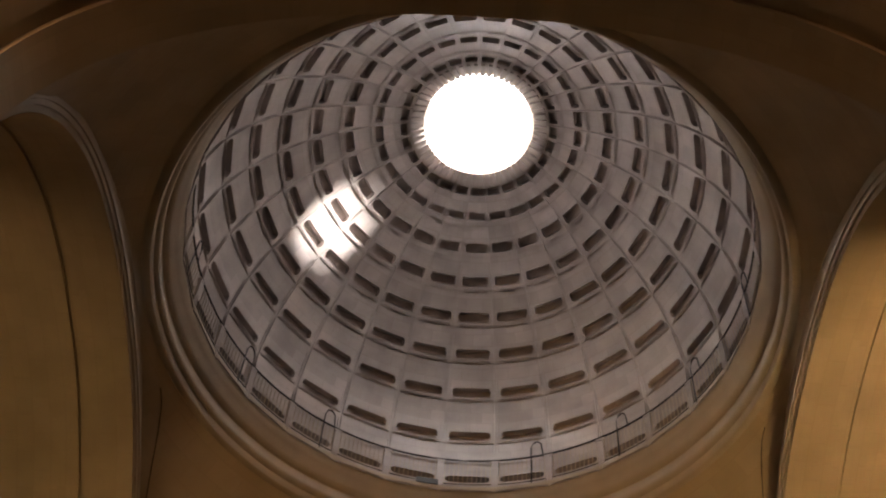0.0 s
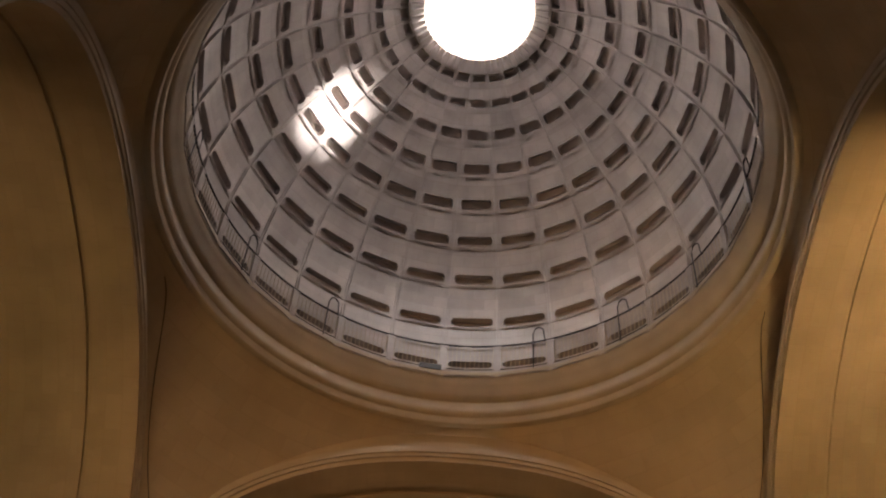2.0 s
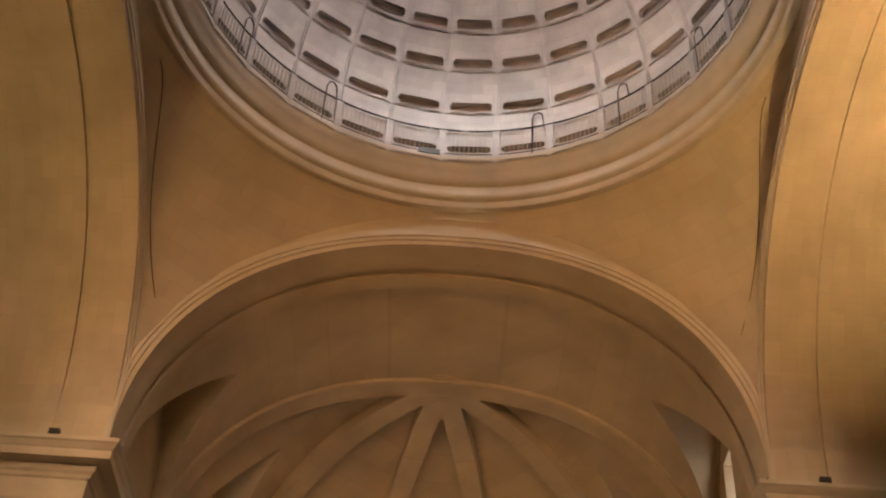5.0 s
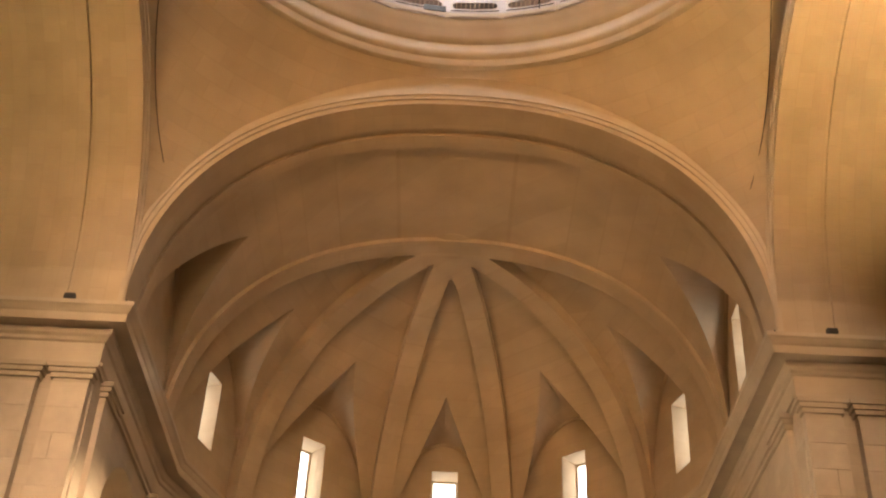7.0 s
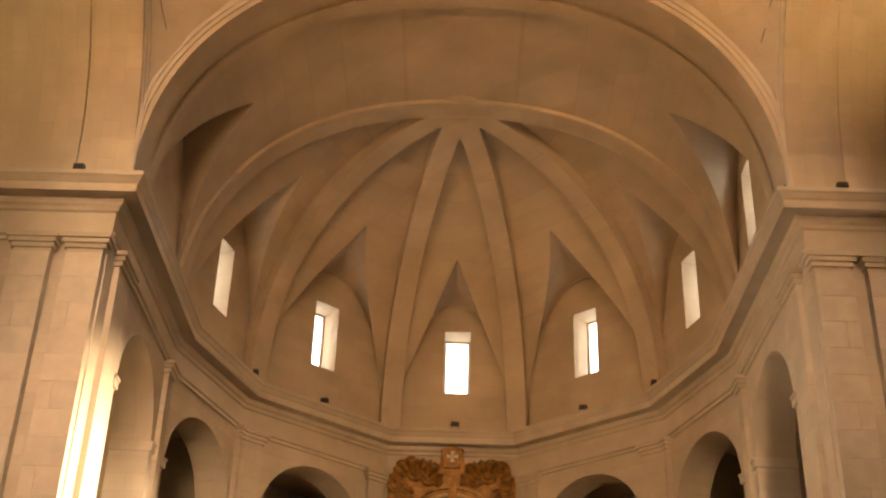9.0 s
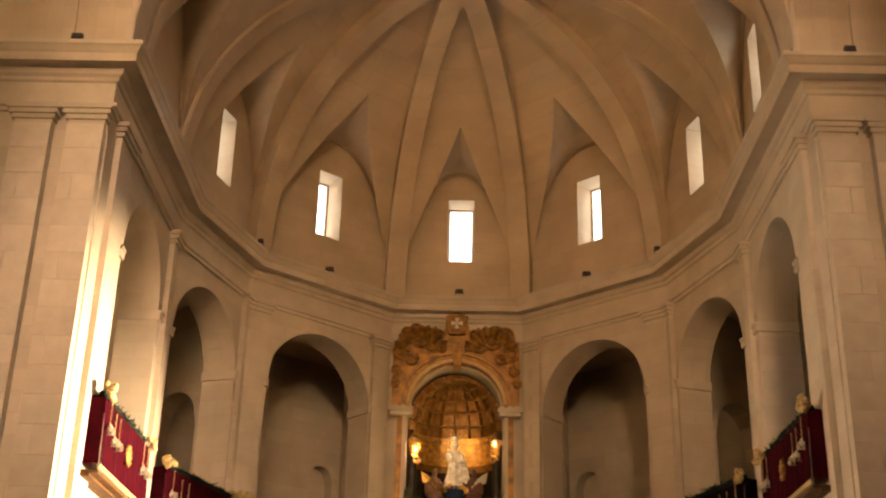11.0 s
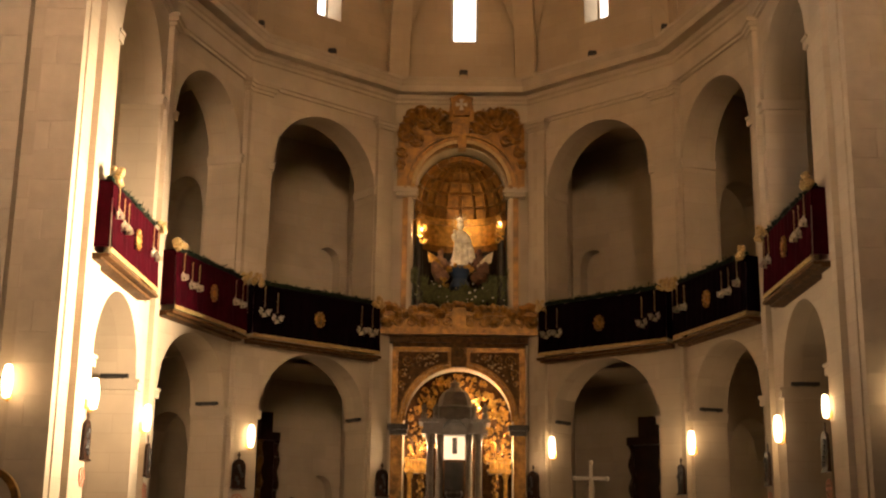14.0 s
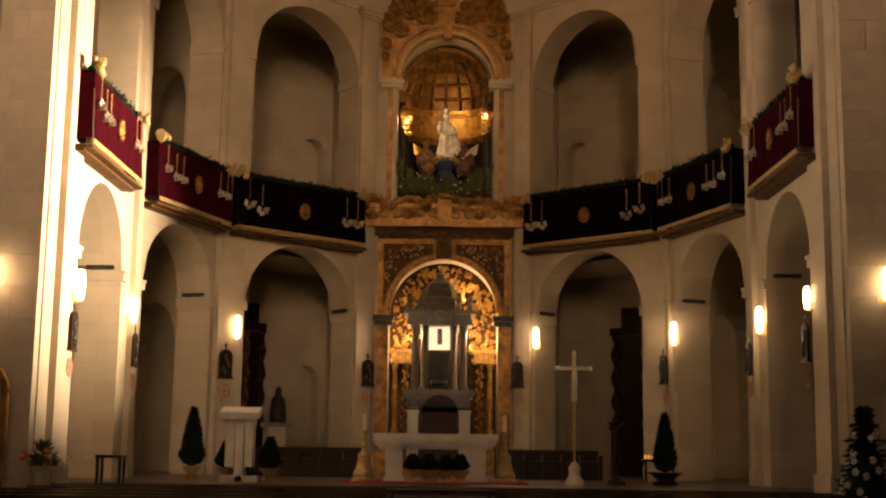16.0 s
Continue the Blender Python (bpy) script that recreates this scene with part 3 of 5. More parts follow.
m = Mesh()
arch_band(m, "y", 1, 12.42, 13.10, RIN + 0.11, 7.2)
for sd in (-1, 1):
    rows = [[], []]
    for k in range(25):
        v = k / 24
        q = rib_pt(Vector((7.03 * sd, 13.56)), CROWN, v)
        rows[0].append((q.x, 13.05, q.z))
        rows[1].append(q)
    m.grid(rows)
structure("vault_arch", m, PLASTER, "broad arch where the apse vault begins", "arch")


def rib(mesh, p, top, w, d, v0=0.0, v1=1.0, n=30):
    p, top = Vector(p), Vector(top)
    side = Vector((p.y - top.y, -(p.x - top.x), 0)).normalized() * (w / 2)
    cen = Vector((top.x, top.y, SPRING))
    L, R, L2, R2 = [], [], [], []
    for k in range(n + 1):
        v = v0 + (v1 - v0) * k / n
        q = rib_pt(p, top, v)
        inw = (cen - q).normalized() * d
        L.append(q + side + inw), R.append(q - side + inw), L2.append(q + side - inw), R2.append(q - side - inw)
    mesh.grid([L2, L, R, R2])


m = Mesh()
for sd in (-1, 1):
    for k in (2, 3):
        c = CORNERS[k]
        rib(m, (c[0] * sd * 0.97, BOSS.y + (c[1] - BOSS.y) * 0.975), BOSS, 0.60, 0.26)
m.lathe([(0.0, 21.96), (0.5, 21.97), (0.62, 22.04), (0.62, 22.3)], 24, Matrix.Translation((0, 12.85, 0)))
structure("vault_ribs", m, PLASTER, "broad flat plaster ribs meeting at the apse crown", "rib", smooth=True)

# ---- lamps on the cornice and on the walls ----


def floodlight(p, aim, energy, color=WARM, spread=150):
    p = Vector(p)
    ob = thing("floodlight", None, None, "small black floodlight standing on the cornice, four added out of view", "floodlight", group="floodlights on the cornice")
    ob.location = p
    m = Mesh()
    m.box(-0.11, 0.11, -0.05, 0.05, 0.18, 0.29)
    m.box(-0.095, 0.095, -0.065, -0.05, 0.19, 0.28)
    part("housing", m, DARKBOX, ob)
    m = Mesh()
    m.box(-0.125, -0.11, -0.02, 0.02, 0.0, 0.26)
    m.box(0.11, 0.125, -0.02, 0.02, 0.0, 0.26)
    m.box(-0.115, 0.115, -0.03, 0.03, 0.0, 0.012)
    part("bracket", m, IRON, ob)
    q = p + Vector((0.0, 0.1, 0.40)) + Vector(aim or (0, 0, 0)).normalized() * 0.3
    if energy:
        lamp("seen_and_added_flood", "AREA", look(q, q + Vector(aim)), energy, color, size=(1.1, 0.5), spread=spread)
    return ob


CT = SPRING + 0.05
for sd in (-1, 1):
    floodlight((7.9 * sd, 6.78, CT), None, 0)
    floodlight((6.85 * sd, 6.95, CT), (8.0, 4.0, 4.2), 60 if sd < 0 else 0, color=(1.0, 0.52, 0.17), spread=90)
    # next two per side are added out of view to light vault and pendentives
    floodlight((6.85 * sd, -6.95, CT), (-3.0 * sd, 9.0, 1.6), 115, spread=62)
    floodlight((6.85 * sd, -12.0, CT), (-3.2 * sd, 10.0, 1.4), 115, spread=84)
    for x, y in ((5.55, 16.9), (3.75, 18.8), (1.95, 20.3)):
        floodlight((x * sd, y, CT), None, 0)
floodlight((0.05, 20.35, CT), None, 0)
# a spotlight at an arch impost, turned on the opposite presbytery wall
lamp("spot_beam", "SPOT", look((6.75, 8.95, 5.5), (-7.05, 9.3, 6.9)), 165000, (1.0, 0.74, 0.47), radius=0.10, cone=48)
lamp("spot_beam", "SPOT", look((-6.75, 8.95, 5.5), (7.05, 8.4, 10.0)), 5000, (1.0, 0.76, 0.50), radius=0.10, cone=60)
# fill lamps added behind the eye to light piers and apse from the front
lamp("nave_fill", "AREA", look((2.0, -33.0, 15.0), (-3.0, 20, 11.0)), 620, (1.0, 0.64, 0.37), size=(4.0, 6.0), spread=38)
lamp("nave_fill", "AREA", look((-4.0, -33.0, 18.0), (-9.4, 7, 11.0)), 430, (1.0, 0.66, 0.40), size=(4.0, 6.0), spread=20)
lamp("nave_fill", "AREA", look((4.0, -33.0, 18.0), (10.2, 7, 13.0)), 230, (1.0, 0.62, 0.34), size=(4.0, 6.0), spread=20)
# unseen lamps added in both transept arms to brighten their arches
lamp("transept_fill", "AREA", look((8.2, -6.1, 16.35), (8.6, 1.5, 21.5)), 520, (1.0, 0.60, 0.25), size=(1.0, 0.5), spread=62)
lamp("transept_fill", "AREA", look((-11.5, -6.2, 16.4), (-8.2, 3.5, 20.0)), 270, (1.0, 0.62, 0.26), size=(1.2, 0.6), spread=80)


def sconce(mt, energy, label="glowing glass wall lamp on a brass bracket"):
    ob = thing("wall_lamp", None, None, label, "wall lamp", group="wall lamps")
    ob.matrix_world = mt
    m = Mesh()
    m.lathe([(0.0, -0.30), (0.06, -0.28), (0.085, -0.15), (0.095, 0.0), (0.085, 0.16), (0.06, 0.28), (0.0, 0.30)], 14, Matrix.Translation((0, 0.15, 0)))
    g = part("glass", m, GLOW, ob, "frosted glowing glass", smooth=True)
    g.visible_shadow = False
    m = Mesh()
    m.tube([(0, 0.0, -0.2), (0, 0.07, -0.34), (0, 0.15, -0.31)], 0.018, 6)
    m.box(-0.05, 0.05, 0.0, 0.02, -0.3, -0.1)
    part("bracket", m, GOLD, ob, "brass bracket")
    q = mt @ Vector((0, 0.15, 0))
    lamp("wall_lamp_light", "POINT", Matrix.Translation(q), energy, (1.0, 0.62, 0.33), radius=0.12)


LB, RB = (lambda k: BAYS["left", k]), (lambda k: BAYS["right", k])
sconce(LB(3).m(0.44, 0.13, 4.66), 40)
sconce(LB(1).m(5.75, 0.0, 4.6), 60)
sconce(LB(1).m(1.22, 0.13, 4.55), 130)
sconce(RB(3).m(4.15, 0.02, 4.70), 28)
sconce(RB(2).m(3.40, 0.0, 4.58), 28)
sconce(RB(1).m(5.20, 0.0, 4.48), 30)
sconce(RB(1).m(1.35, 0.13, 4.5) @ Matrix.Scale(0.75, 4), 10)
for sd in (-1, 1):
    w = Bay((P * sd, P), (17 * sd, P))
    w.n = Vector((0, -1))
    sconce(w.m(0.78 if sd < 0 else 0.66, 0.24, 4.55), 50 if sd < 0 else 14)

# ---- balconies with their drapes ----
SPAN = {1: (0.92, 4.70), 2: (0.02, 3.62), 3: (0.22, 4.40)}


BELL = {}


def tassel(mt, group="tassels on the drapes"):
    ob = thing("bell_tassel", None, None, "hanging braided cord with a cluster of silvery bells", "ornament", group=group)
    ob.matrix_world = mt
    m = Mesh()
    m.tube([(0.012 * math.sin(k * 2.1), 0.03 + 0.008 * math.cos(k * 2.1), -0.05 * k) for k in range(12)], 0.016, 6)
    part("cord", m, FRINGE, ob, "pale braided cord")
    for k in range(7):
        a = 2 * math.pi * k / 7
        c = Vector((0.15 * math.cos(a), 0.07 + 0.05 * math.sin(a), -0.64 - 0.07 * (k % 3)))
        if k not in BELL:
            m = Mesh()
            m.lathe([(0.0, 0.06), (0.025, 0.045), (0.032, -0.01), (0.055, -0.05), (0.0, -0.03)], 8, Matrix.Translation(c) @ Matrix.Rotation(0.9 * math.cos(a), 4, "Y"))
            BELL[k] = m.data("bell", SILVER, True)
        b = new("bell", BELL[k])
        b.parent = ob


def rosette(mt, group="flower knots on the drapes"):
    ob = thing("flower_knot", None, None, "knot of golden ribbon and flowers at a drape corner", "ornament", group=group)
    ob.matrix_world = mt
    m = Mesh()
    for k in range(11):
        m.ball((random.uniform(-0.14, 0.14), random.uniform(0.0, 0.14), random.uniform(-0.14, 0.14)), random.uniform(0.05, 0.09), 8, jag=0.5)
    part("bouquet", m, FRINGE, ob)


for (nm, k), bay in BAYS.items():
    if k == 4:
        continue
    s0, s1 = SPAN[k]
    m = Mesh()
    for o, z0, z1 in ((0.30, 7.05, 7.10), (0.46, 7.10, 7.17)):
        m.box(s0 - 0.05, s1 + 0.05, 0.001, o, z0, z1, bay.m(0, 0, 0))
    # the shadow below the drape is put into the ledge's dark colour
    structure("trim_balcony", m, CARVED, "moulded balcony ledge, coloured dark for the shadow under the drape", "balcony")
    # bays that get little light: their shade is put into the cloth colour
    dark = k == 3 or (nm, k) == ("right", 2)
    dr = thing("balcony_drape", None, None, "shade-darkened velvet drape hung over the balcony front" if dark else "crimson velvet drape hung over the balcony front", "drape", group="drapes on the balconies")
    m = Mesh()
    n = 46
    rows = []
    for o, z in ((0.05, 8.62), (0.34, 8.63), (0.40, 8.58), (0.41, 8.2), (0.42, 7.7), (0.44, 7.30)):
        rows.append([bay.p(s0 + (s1 - s0) * i / n, o + (0.012 + 0.02 * (8.6 - z)) * math.sin(i * 1.9 + k) * (o > 0.3), z) for i in range(n + 1)])
    m.grid(rows)
    for s in (s0, s1):
        m.face([bay.p(s, 0.05, 8.62), bay.p(s, 0.40, 8.58), bay.p(s, 0.43, 7.30), bay.p(s, 0.05, 7.30)])
    part("cloth", m, CLOTH_SHADED if dark else CLOTH, dr, "shade-darkened velvet" if dark else "deep crimson velvet", smooth=True)
    m = Mesh()
    m.grid([[bay.p(s0 + (s1 - s0) * i / n, o + 0.012 * math.sin(i * 1.9), z) for i in range(n + 1)] for o, z in ((0.45, 7.31), (0.47, 7.29), (0.46, 7.21), (0.44, 7.21))])
    part("fringe", m, FRINGE, dr, "gold braided fringe")
    m = Mesh()
    mt = bay.m((s0 + s1) / 2, 0.45, 7.92)
    rot = mt @ Matrix.Rotation(radians(-90), 4, "X")
    m.lathe([(0.10, 0.0), (0.11, 0.03), (0.135, 0.04), (0.16, 0.03), (0.17, 0.0)], 18, rot @ Matrix.Diagonal((0.85, 1.1, 1, 1)))
    for q in range(10):
        a = 2 * math.pi * q / 10
        m.ball(mt @ Vector((0.15 * math.cos(a), 0.02, 0.19 * math.sin(a))), 0.04, 6, 1.0, 0.5)
    m.ball(mt @ Vector((0, 0.01, 0)), 0.07, 8, 1.3, 0.4)
    part("emblem", m, OCHRE, dr, "embroidered dull gold wreath emblem", smooth=True)
    ga = thing("fir_garland", None, None, "dark green fir garland laid along the balcony rail", "garland", group="garlands on the balconies")
    m = Mesh()
    L = s1 - s0
    for i in range(int(L * 120)):
        c = bay.p(s0 + 0.2 + (L - 0.4) * random.random(), 0.28 + random.gauss(0, 0.05), 8.70 + random.gauss(0, 0.035))
        d = Vector((random.uniform(-1, 1), random.uniform(-1, 1), random.uniform(-0.5, 1))).normalized() * random.uniform(0.07, 0.13)
        e = d.orthogonal().normalized() * 0.02
        m.face([c - e, c + e, c + d])
        m.face([c - d.cross(e).normalized() * 0.02, c + d.cross(e).normalized() * 0.02, c + d])
    m.tube([bay.p(s0 + 0.15 + (L - 0.3) * i / 20, 0.28, 8.70 + 0.01 * math.sin(i * 2)) for i in range(21)], 0.06, 7)
    part("needles", m, GREEN, ga)
    for s in (s0 + 0.32, s0 + 0.72) + ((s0 + 1.05,) if k < 3 else ()):
        tassel(bay.m(s, 0.44, 8.58 - 0.12 * (s - s0 > 0.5)) @ Matrix.Scale(1.0 if k == 3 else 0.8, 4))
    for s in (s1 - 0.30, s1 - 0.68):
        tassel(bay.m(s, 0.44, 8.50) @ Matrix.Scale(1.0 if k == 3 else 0.8, 4))
    rosette(bay.m(s0 + 0.06, 0.40, 8.72))
    rosette(bay.m(s1 - 0.06, 0.38, 8.66))

# ---- altarpiece: upper niche with the image, lower arch with the small temple ----
Y0 = 20.65


def arc_ring(mesh, cx, cz, r0, r1, y0, y1, a0=0, a1=180, n=36):
    an = [radians(a0 + (a1 - a0) * k / n) for k in range(n + 1)]
    P2 = lambda r, a, y: (cx + r * math.cos(a), y, cz + r * math.sin(a))
    for r in (r0, r1):
        mesh.grid([[P2(r, a, y) for a in an] for y in (y0, y1)])
    for y in (y0, y1):
        mesh.grid([[P2(r, a, y) for a in an] for r in (r0, r1)])


def scroll(mesh, c, r, turns, y, th, flip=1, rot=0.0):
    pts = []
    for k in range(int(turns * 14) + 1):
        a = rot + flip * 2 * math.pi * k / 14
        rr = r * (1 - 0.75 * k / (turns * 14))
        pts.append((c[0] + rr * math.cos(a), y, c[1] + rr * math.sin(a)))
    mesh.tube(pts, [th * (1 - 0.5 * k / len(pts)) for k in range(len(pts))], 6)


ret = thing("altarpiece", None, None, "gilded baroque altarpiece with an arched image niche", "altarpiece")
# niche interior
m = Mesh()
RN = 1.36
an = [radians(180 * k / 20) for k in range(21)]
rows = [[(RN * math.cos(a), Y0 + 0.5 + 1.15 * math.sin(a), z) for a in an] for z in (8.5, 10.75)]
m.grid(rows)
for sx in (-RN, RN):
    m.face([(sx, Y0 - 0.02, 8.5), (sx, Y0 + 0.5, 8.5), (sx, Y0 + 0.5, 12.2), (sx, Y0 - 0.02, 12.2)])
m.face([(-1.6, Y0 - 0.1, 8.56), (1.6, Y0 - 0.1, 8.56), (1.6, Y0 + 1.7, 8.56), (-1.6, Y0 + 1.7, 8.56)])
part("niche_wall", m, DARKSTONE, ret, "dark green-black niche lining")
m = Mesh()
m.grid([[(RN * math.cos(a), Y0 + 0.5 + 1.15 * math.sin(a), z) for a in an] for z in (10.75, 11.35)])
part("niche_panel", m, GOLD_DARK, ret, "dull gilded niche back")
m = Mesh()
nl, na = 6, 10
for i in range(nl):
    for k in range(na):
        def hd(u, v, r):
            a, b = math.pi * u / na, math.pi / 2 * v / nl
            return (r * math.cos(a) * math.cos(b), Y0 + 0.5 + r * 0.85 * math.sin(a) * math.cos(b), 11.75 + r * 1.2 * math.sin(b))
        e = 0.09
        m.face([hd(k + e, i + e, RN + 0.10), hd(k + 1 - e, i + e, RN + 0.10), hd(k + 1 - e, i + 1 - e, RN + 0.10), hd(k + e, i + 1 - e, RN + 0.10)])
        for q in (((k, i), (k + 1, i), (k + 1 - e, i + e), (k + e, i + e)), ((k, i + 1), (k + 1, i + 1), (k + 1 - e, i + 1 - e), (k + e, i + 1 - e)),
                  ((k, i), (k, i + 1), (k + e, i + 1 - e), (k + e, i + e)), ((k + 1, i), (k + 1, i + 1), (k + 1 - e, i + 1 - e), (k + 1 - e, i + e))):
            m.face([hd(*q[0], RN), hd(*q[1], RN), hd(*q[2], RN + 0.10), hd(*q[3], RN + 0.10)])
part("half_dome", m, GOLD_DARK, ret, "coffered gilded half dome")
m = Mesh()
for k in range(1, na):
    m.tube([hd(k, nl * q / 12, RN - 0.01) for q in range(13)], 0.026, 5)
for i in range(1, nl):
    m.tube([hd(na * q / 20, i, RN - 0.01) for q in range(21)], 0.026, 5)
part("coffer_ribs", m, OCHRE, ret, "gilded coffer ribs")
m = Mesh()
for r0, z0, z1 in ((RN - 0.03, 11.30, 11.40), (RN - 0.10, 11.60, 11.66), (RN - 0.14, 11.66, 11.78)):
    rows = [[(r * math.cos(a), Y0 + 0.5 + (r - 0.2) * math.sin(a), z) for a in an] for r, z in ((r0 + 0.1, z0), (r0, z0), (r0, z1), (r0 + 0.15, z1))]
    m.grid(rows)
rows = [[((RN - 0.01) * math.cos(a), Y0 + 0.5 + 1.14 * math.sin(a), z) for a in an] for z in (10.95, 11.75)]
m.grid(rows)
part("niche_cornice", m, GOLD, ret, "bright gilded niche cornice")
m = Mesh()
arc_ring(m, 0.03, 12.25, 1.36, 1.50, Y0 - 0.30, Y0)
arc_ring(m, 0.03, 12.25, 1.50, 1.62, Y0 - 0.22, Y0)
arc_ring(m, 0.03, 12.25, 1.62, 1.70, Y0 - 0.30, Y0)
part("arch_frame", m, OCHRE, ret, "worn ochre gilded arch moulding")
m = Mesh()
for a0, a1 in ((4, 84), (96, 176)):
    arc_ring(m, 0.03, 12.25, 1.37, 1.47, Y0 - 0.34, Y0 - 0.28, a0, a1)
part("arch_bead", m, FRINGE, ret, "pale bead round the niche arch")
m = Mesh()
m.box(-0.09, 0.15, Y0 - 0.42, Y0, 13.45, 14.05)
part("keystone", m, OCHRE, ret)
for sx in (-1, 1):
    m = Mesh()
    for x0, x1, y0, z0, z1 in ((1.43, 1.54, 0.20, 8.5, 12.0), (1.28, 1.90, 0.34, 12.0, 12.10), (1.24, 1.95, 0.40, 12.10, 12.22), (1.30, 1.88, 0.30, 12.22, 12.30)):
        m.box(min(x0 * sx, x1 * sx), max(x0 * sx, x1 * sx), Y0 - y0, Y0 + 0.02, z0, z1)
    part("pilaster", m, MOULD, ret, "pale stone pilaster")
    m = Mesh()
    m.box(min(1.54 * sx, 1.70 * sx), max(1.54 * sx, 1.70 * sx), Y0 - 0.14, Y0 + 0.02, 8.5, 12.0)
    part("gilt_jamb", m, OCHRE, ret, "dull gilded jamb")
    m = Mesh()
    m.tube([(1.20 * sx, Y0 + 0.05, 8.6), (1.20 * sx, Y0 + 0.05, 10.9)], [0.13, 0.11], 12)
    part("column", m, DARKSTONE, ret, "dark marble column")
    m = Mesh()
    m.lathe([(0.10, 0), (0.13, 0.06), (0.12, 0.2), (0.19, 0.38), (0.19, 0.45)], 12, Matrix.Translation((1.20 * sx, Y0 + 0.05, 10.9)))
    part("capital", m, GOLD, ret)
    # carved angel-like lumps beside the niche stay plain scrolls
    m = Mesh()
    for k in range(5):
        scroll(m, (1.12 * sx + random.uniform(-0.1, 0.1), 10.75 + 0.16 * k), 0.12, 1.2, Y0 - 0.06, 0.05, sx, k)
    part("scrollwork", m, GOLD, ret)
# crest
m = Mesh()
n = 40
outl = []
for k in range(n + 1):
    x = -1.88 + 3.76 * k / n
    z = 14.72 + 0.10 * math.cos(x * 5.2) + (0.42 if abs(x) < 0.34 else 0.0) - 0.9 * max(0, abs(x) - 1.55) ** 0.8
    outl.append((x, z))
for (x0, z0), (x1, z1) in zip(outl[:-1], outl[1:]):
    b0 = 12.25 + math.sqrt(max(0.0, 1.66 ** 2 - x0 * x0)) if abs(x0) < 1.66 else 12.3
    b1 = 12.25 + math.sqrt(max(0.0, 1.66 ** 2 - x1 * x1)) if abs(x1) < 1.66 else 12.3
    m.face([(x0, Y0 - 0.16, b0), (x1, Y0 - 0.16, b1), (x1, Y0 - 0.16, z1), (x0, Y0 - 0.16, z0)])
    m.face([(x0, Y0 - 0.16, z0), (x1, Y0 - 0.16, z1), (x1, Y0, z1), (x0, Y0, z0)])
crest = part("crest", m, OCHRE, ret, "carved dull gilded crest")
for sx in (-1, 1):
    for c, r, f in (((1.45, 14.55), 0.26, 1), ((1.05, 14.35), 0.30, -1), ((0.70, 14.20), 0.24, 1), ((1.62, 13.95), 0.24, -1), ((1.35, 13.75), 0.20, 1), ((1.75, 13.4), 0.17, 1), ((0.55, 14.55), 0.2, -1), ((1.80, 13.0), 0.13, -1), ((1.2, 14.68), 0.16, 1), ((0.42, 14.12), 0.14, -1)):
        m = Mesh()
        scroll(m, (c[0] * sx, c[1]), r, 1.6, Y0 - 0.19, 0.07, f * sx, random.random() * 6)
        part("scroll", m, OCHRE, crest)
    m = Mesh()
    m.tube([(0.35 * sx, Y0 - 0.2, 14.05), (0.8 * sx, Y0 - 0.22, 14.22), (1.2 * sx, Y0 - 0.2, 14.62)], 0.05, 6)
    part("volute", m, OCHRE, crest)
    # acanthus masses: overlapping curled leaves
    for j in range(9):
        m = Mesh()
        ang = radians(20 + 17 * j)
        cx, cz = (1.05 + 0.60 * math.cos(ang)) * sx, 13.95 + 0.62 * math.sin(ang)
        leaf = []
        for q in range(7):
            t = q / 6
            wd = 0.17 * math.sin(math.pi * min(1.0, 0.15 + t * 0.85)) + 0.01
            ox, oz = (0.42 * t - 0.16) * math.cos(ang) * sx, (0.42 * t - 0.16) * math.sin(ang)
            px, pz = -math.sin(ang) * sx * wd, math.cos(ang) * wd
            yy = Y0 - 0.19 - 0.12 * math.sin(t * 2.6)
            leaf.append([(cx + ox - px, yy + 0.05, cz + oz - pz), (cx + ox, yy - 0.05, cz + oz), (cx + ox + px, yy + 0.05, cz + oz + pz)])
        m.grid(leaf)
        m.grid([[(p[0], Y0 - 0.155, p[2]) for p in row] for row in leaf])
        part("acanthus_leaf", m, OCHRE, crest)
m = Mesh()
sh = [(-0.32, 0.20), (0.0, 0.36), (0.32, 0.20), (0.23, -0.34), (-0.23, -0.34)]
for f, y0, y1 in ((1.0, -0.16, -0.27), (0.80, -0.24, -0.27)):
    m.face([(x * f, Y0 + y1 + (0.02 if f < 1 else 0), 14.86 + z * f) for x, z in sh])
    for q in range(5):
        (xa, za), (xb, zb) = sh[q], sh[(q + 1) % 5]
        m.face([(xa * f, Y0 + y0, 14.86 + za * f), (xb * f, Y0 + y0, 14.86 + zb * f), (xb * f, Y0 + y1, 14.86 + zb * f), (xa * f, Y0 + y1, 14.86 + za * f)])
for q in range(5):
    (xa, za), (xb, zb) = sh[q], sh[(q + 1) % 5]
    m.tube([(xa, Y0 - 0.27, 14.86 + za), (xb, Y0 - 0.27, 14.86 + zb)], 0.03, 6)
part("shield", m, OCHRE, crest, "five-sided gilded shield")
m = Mesh()
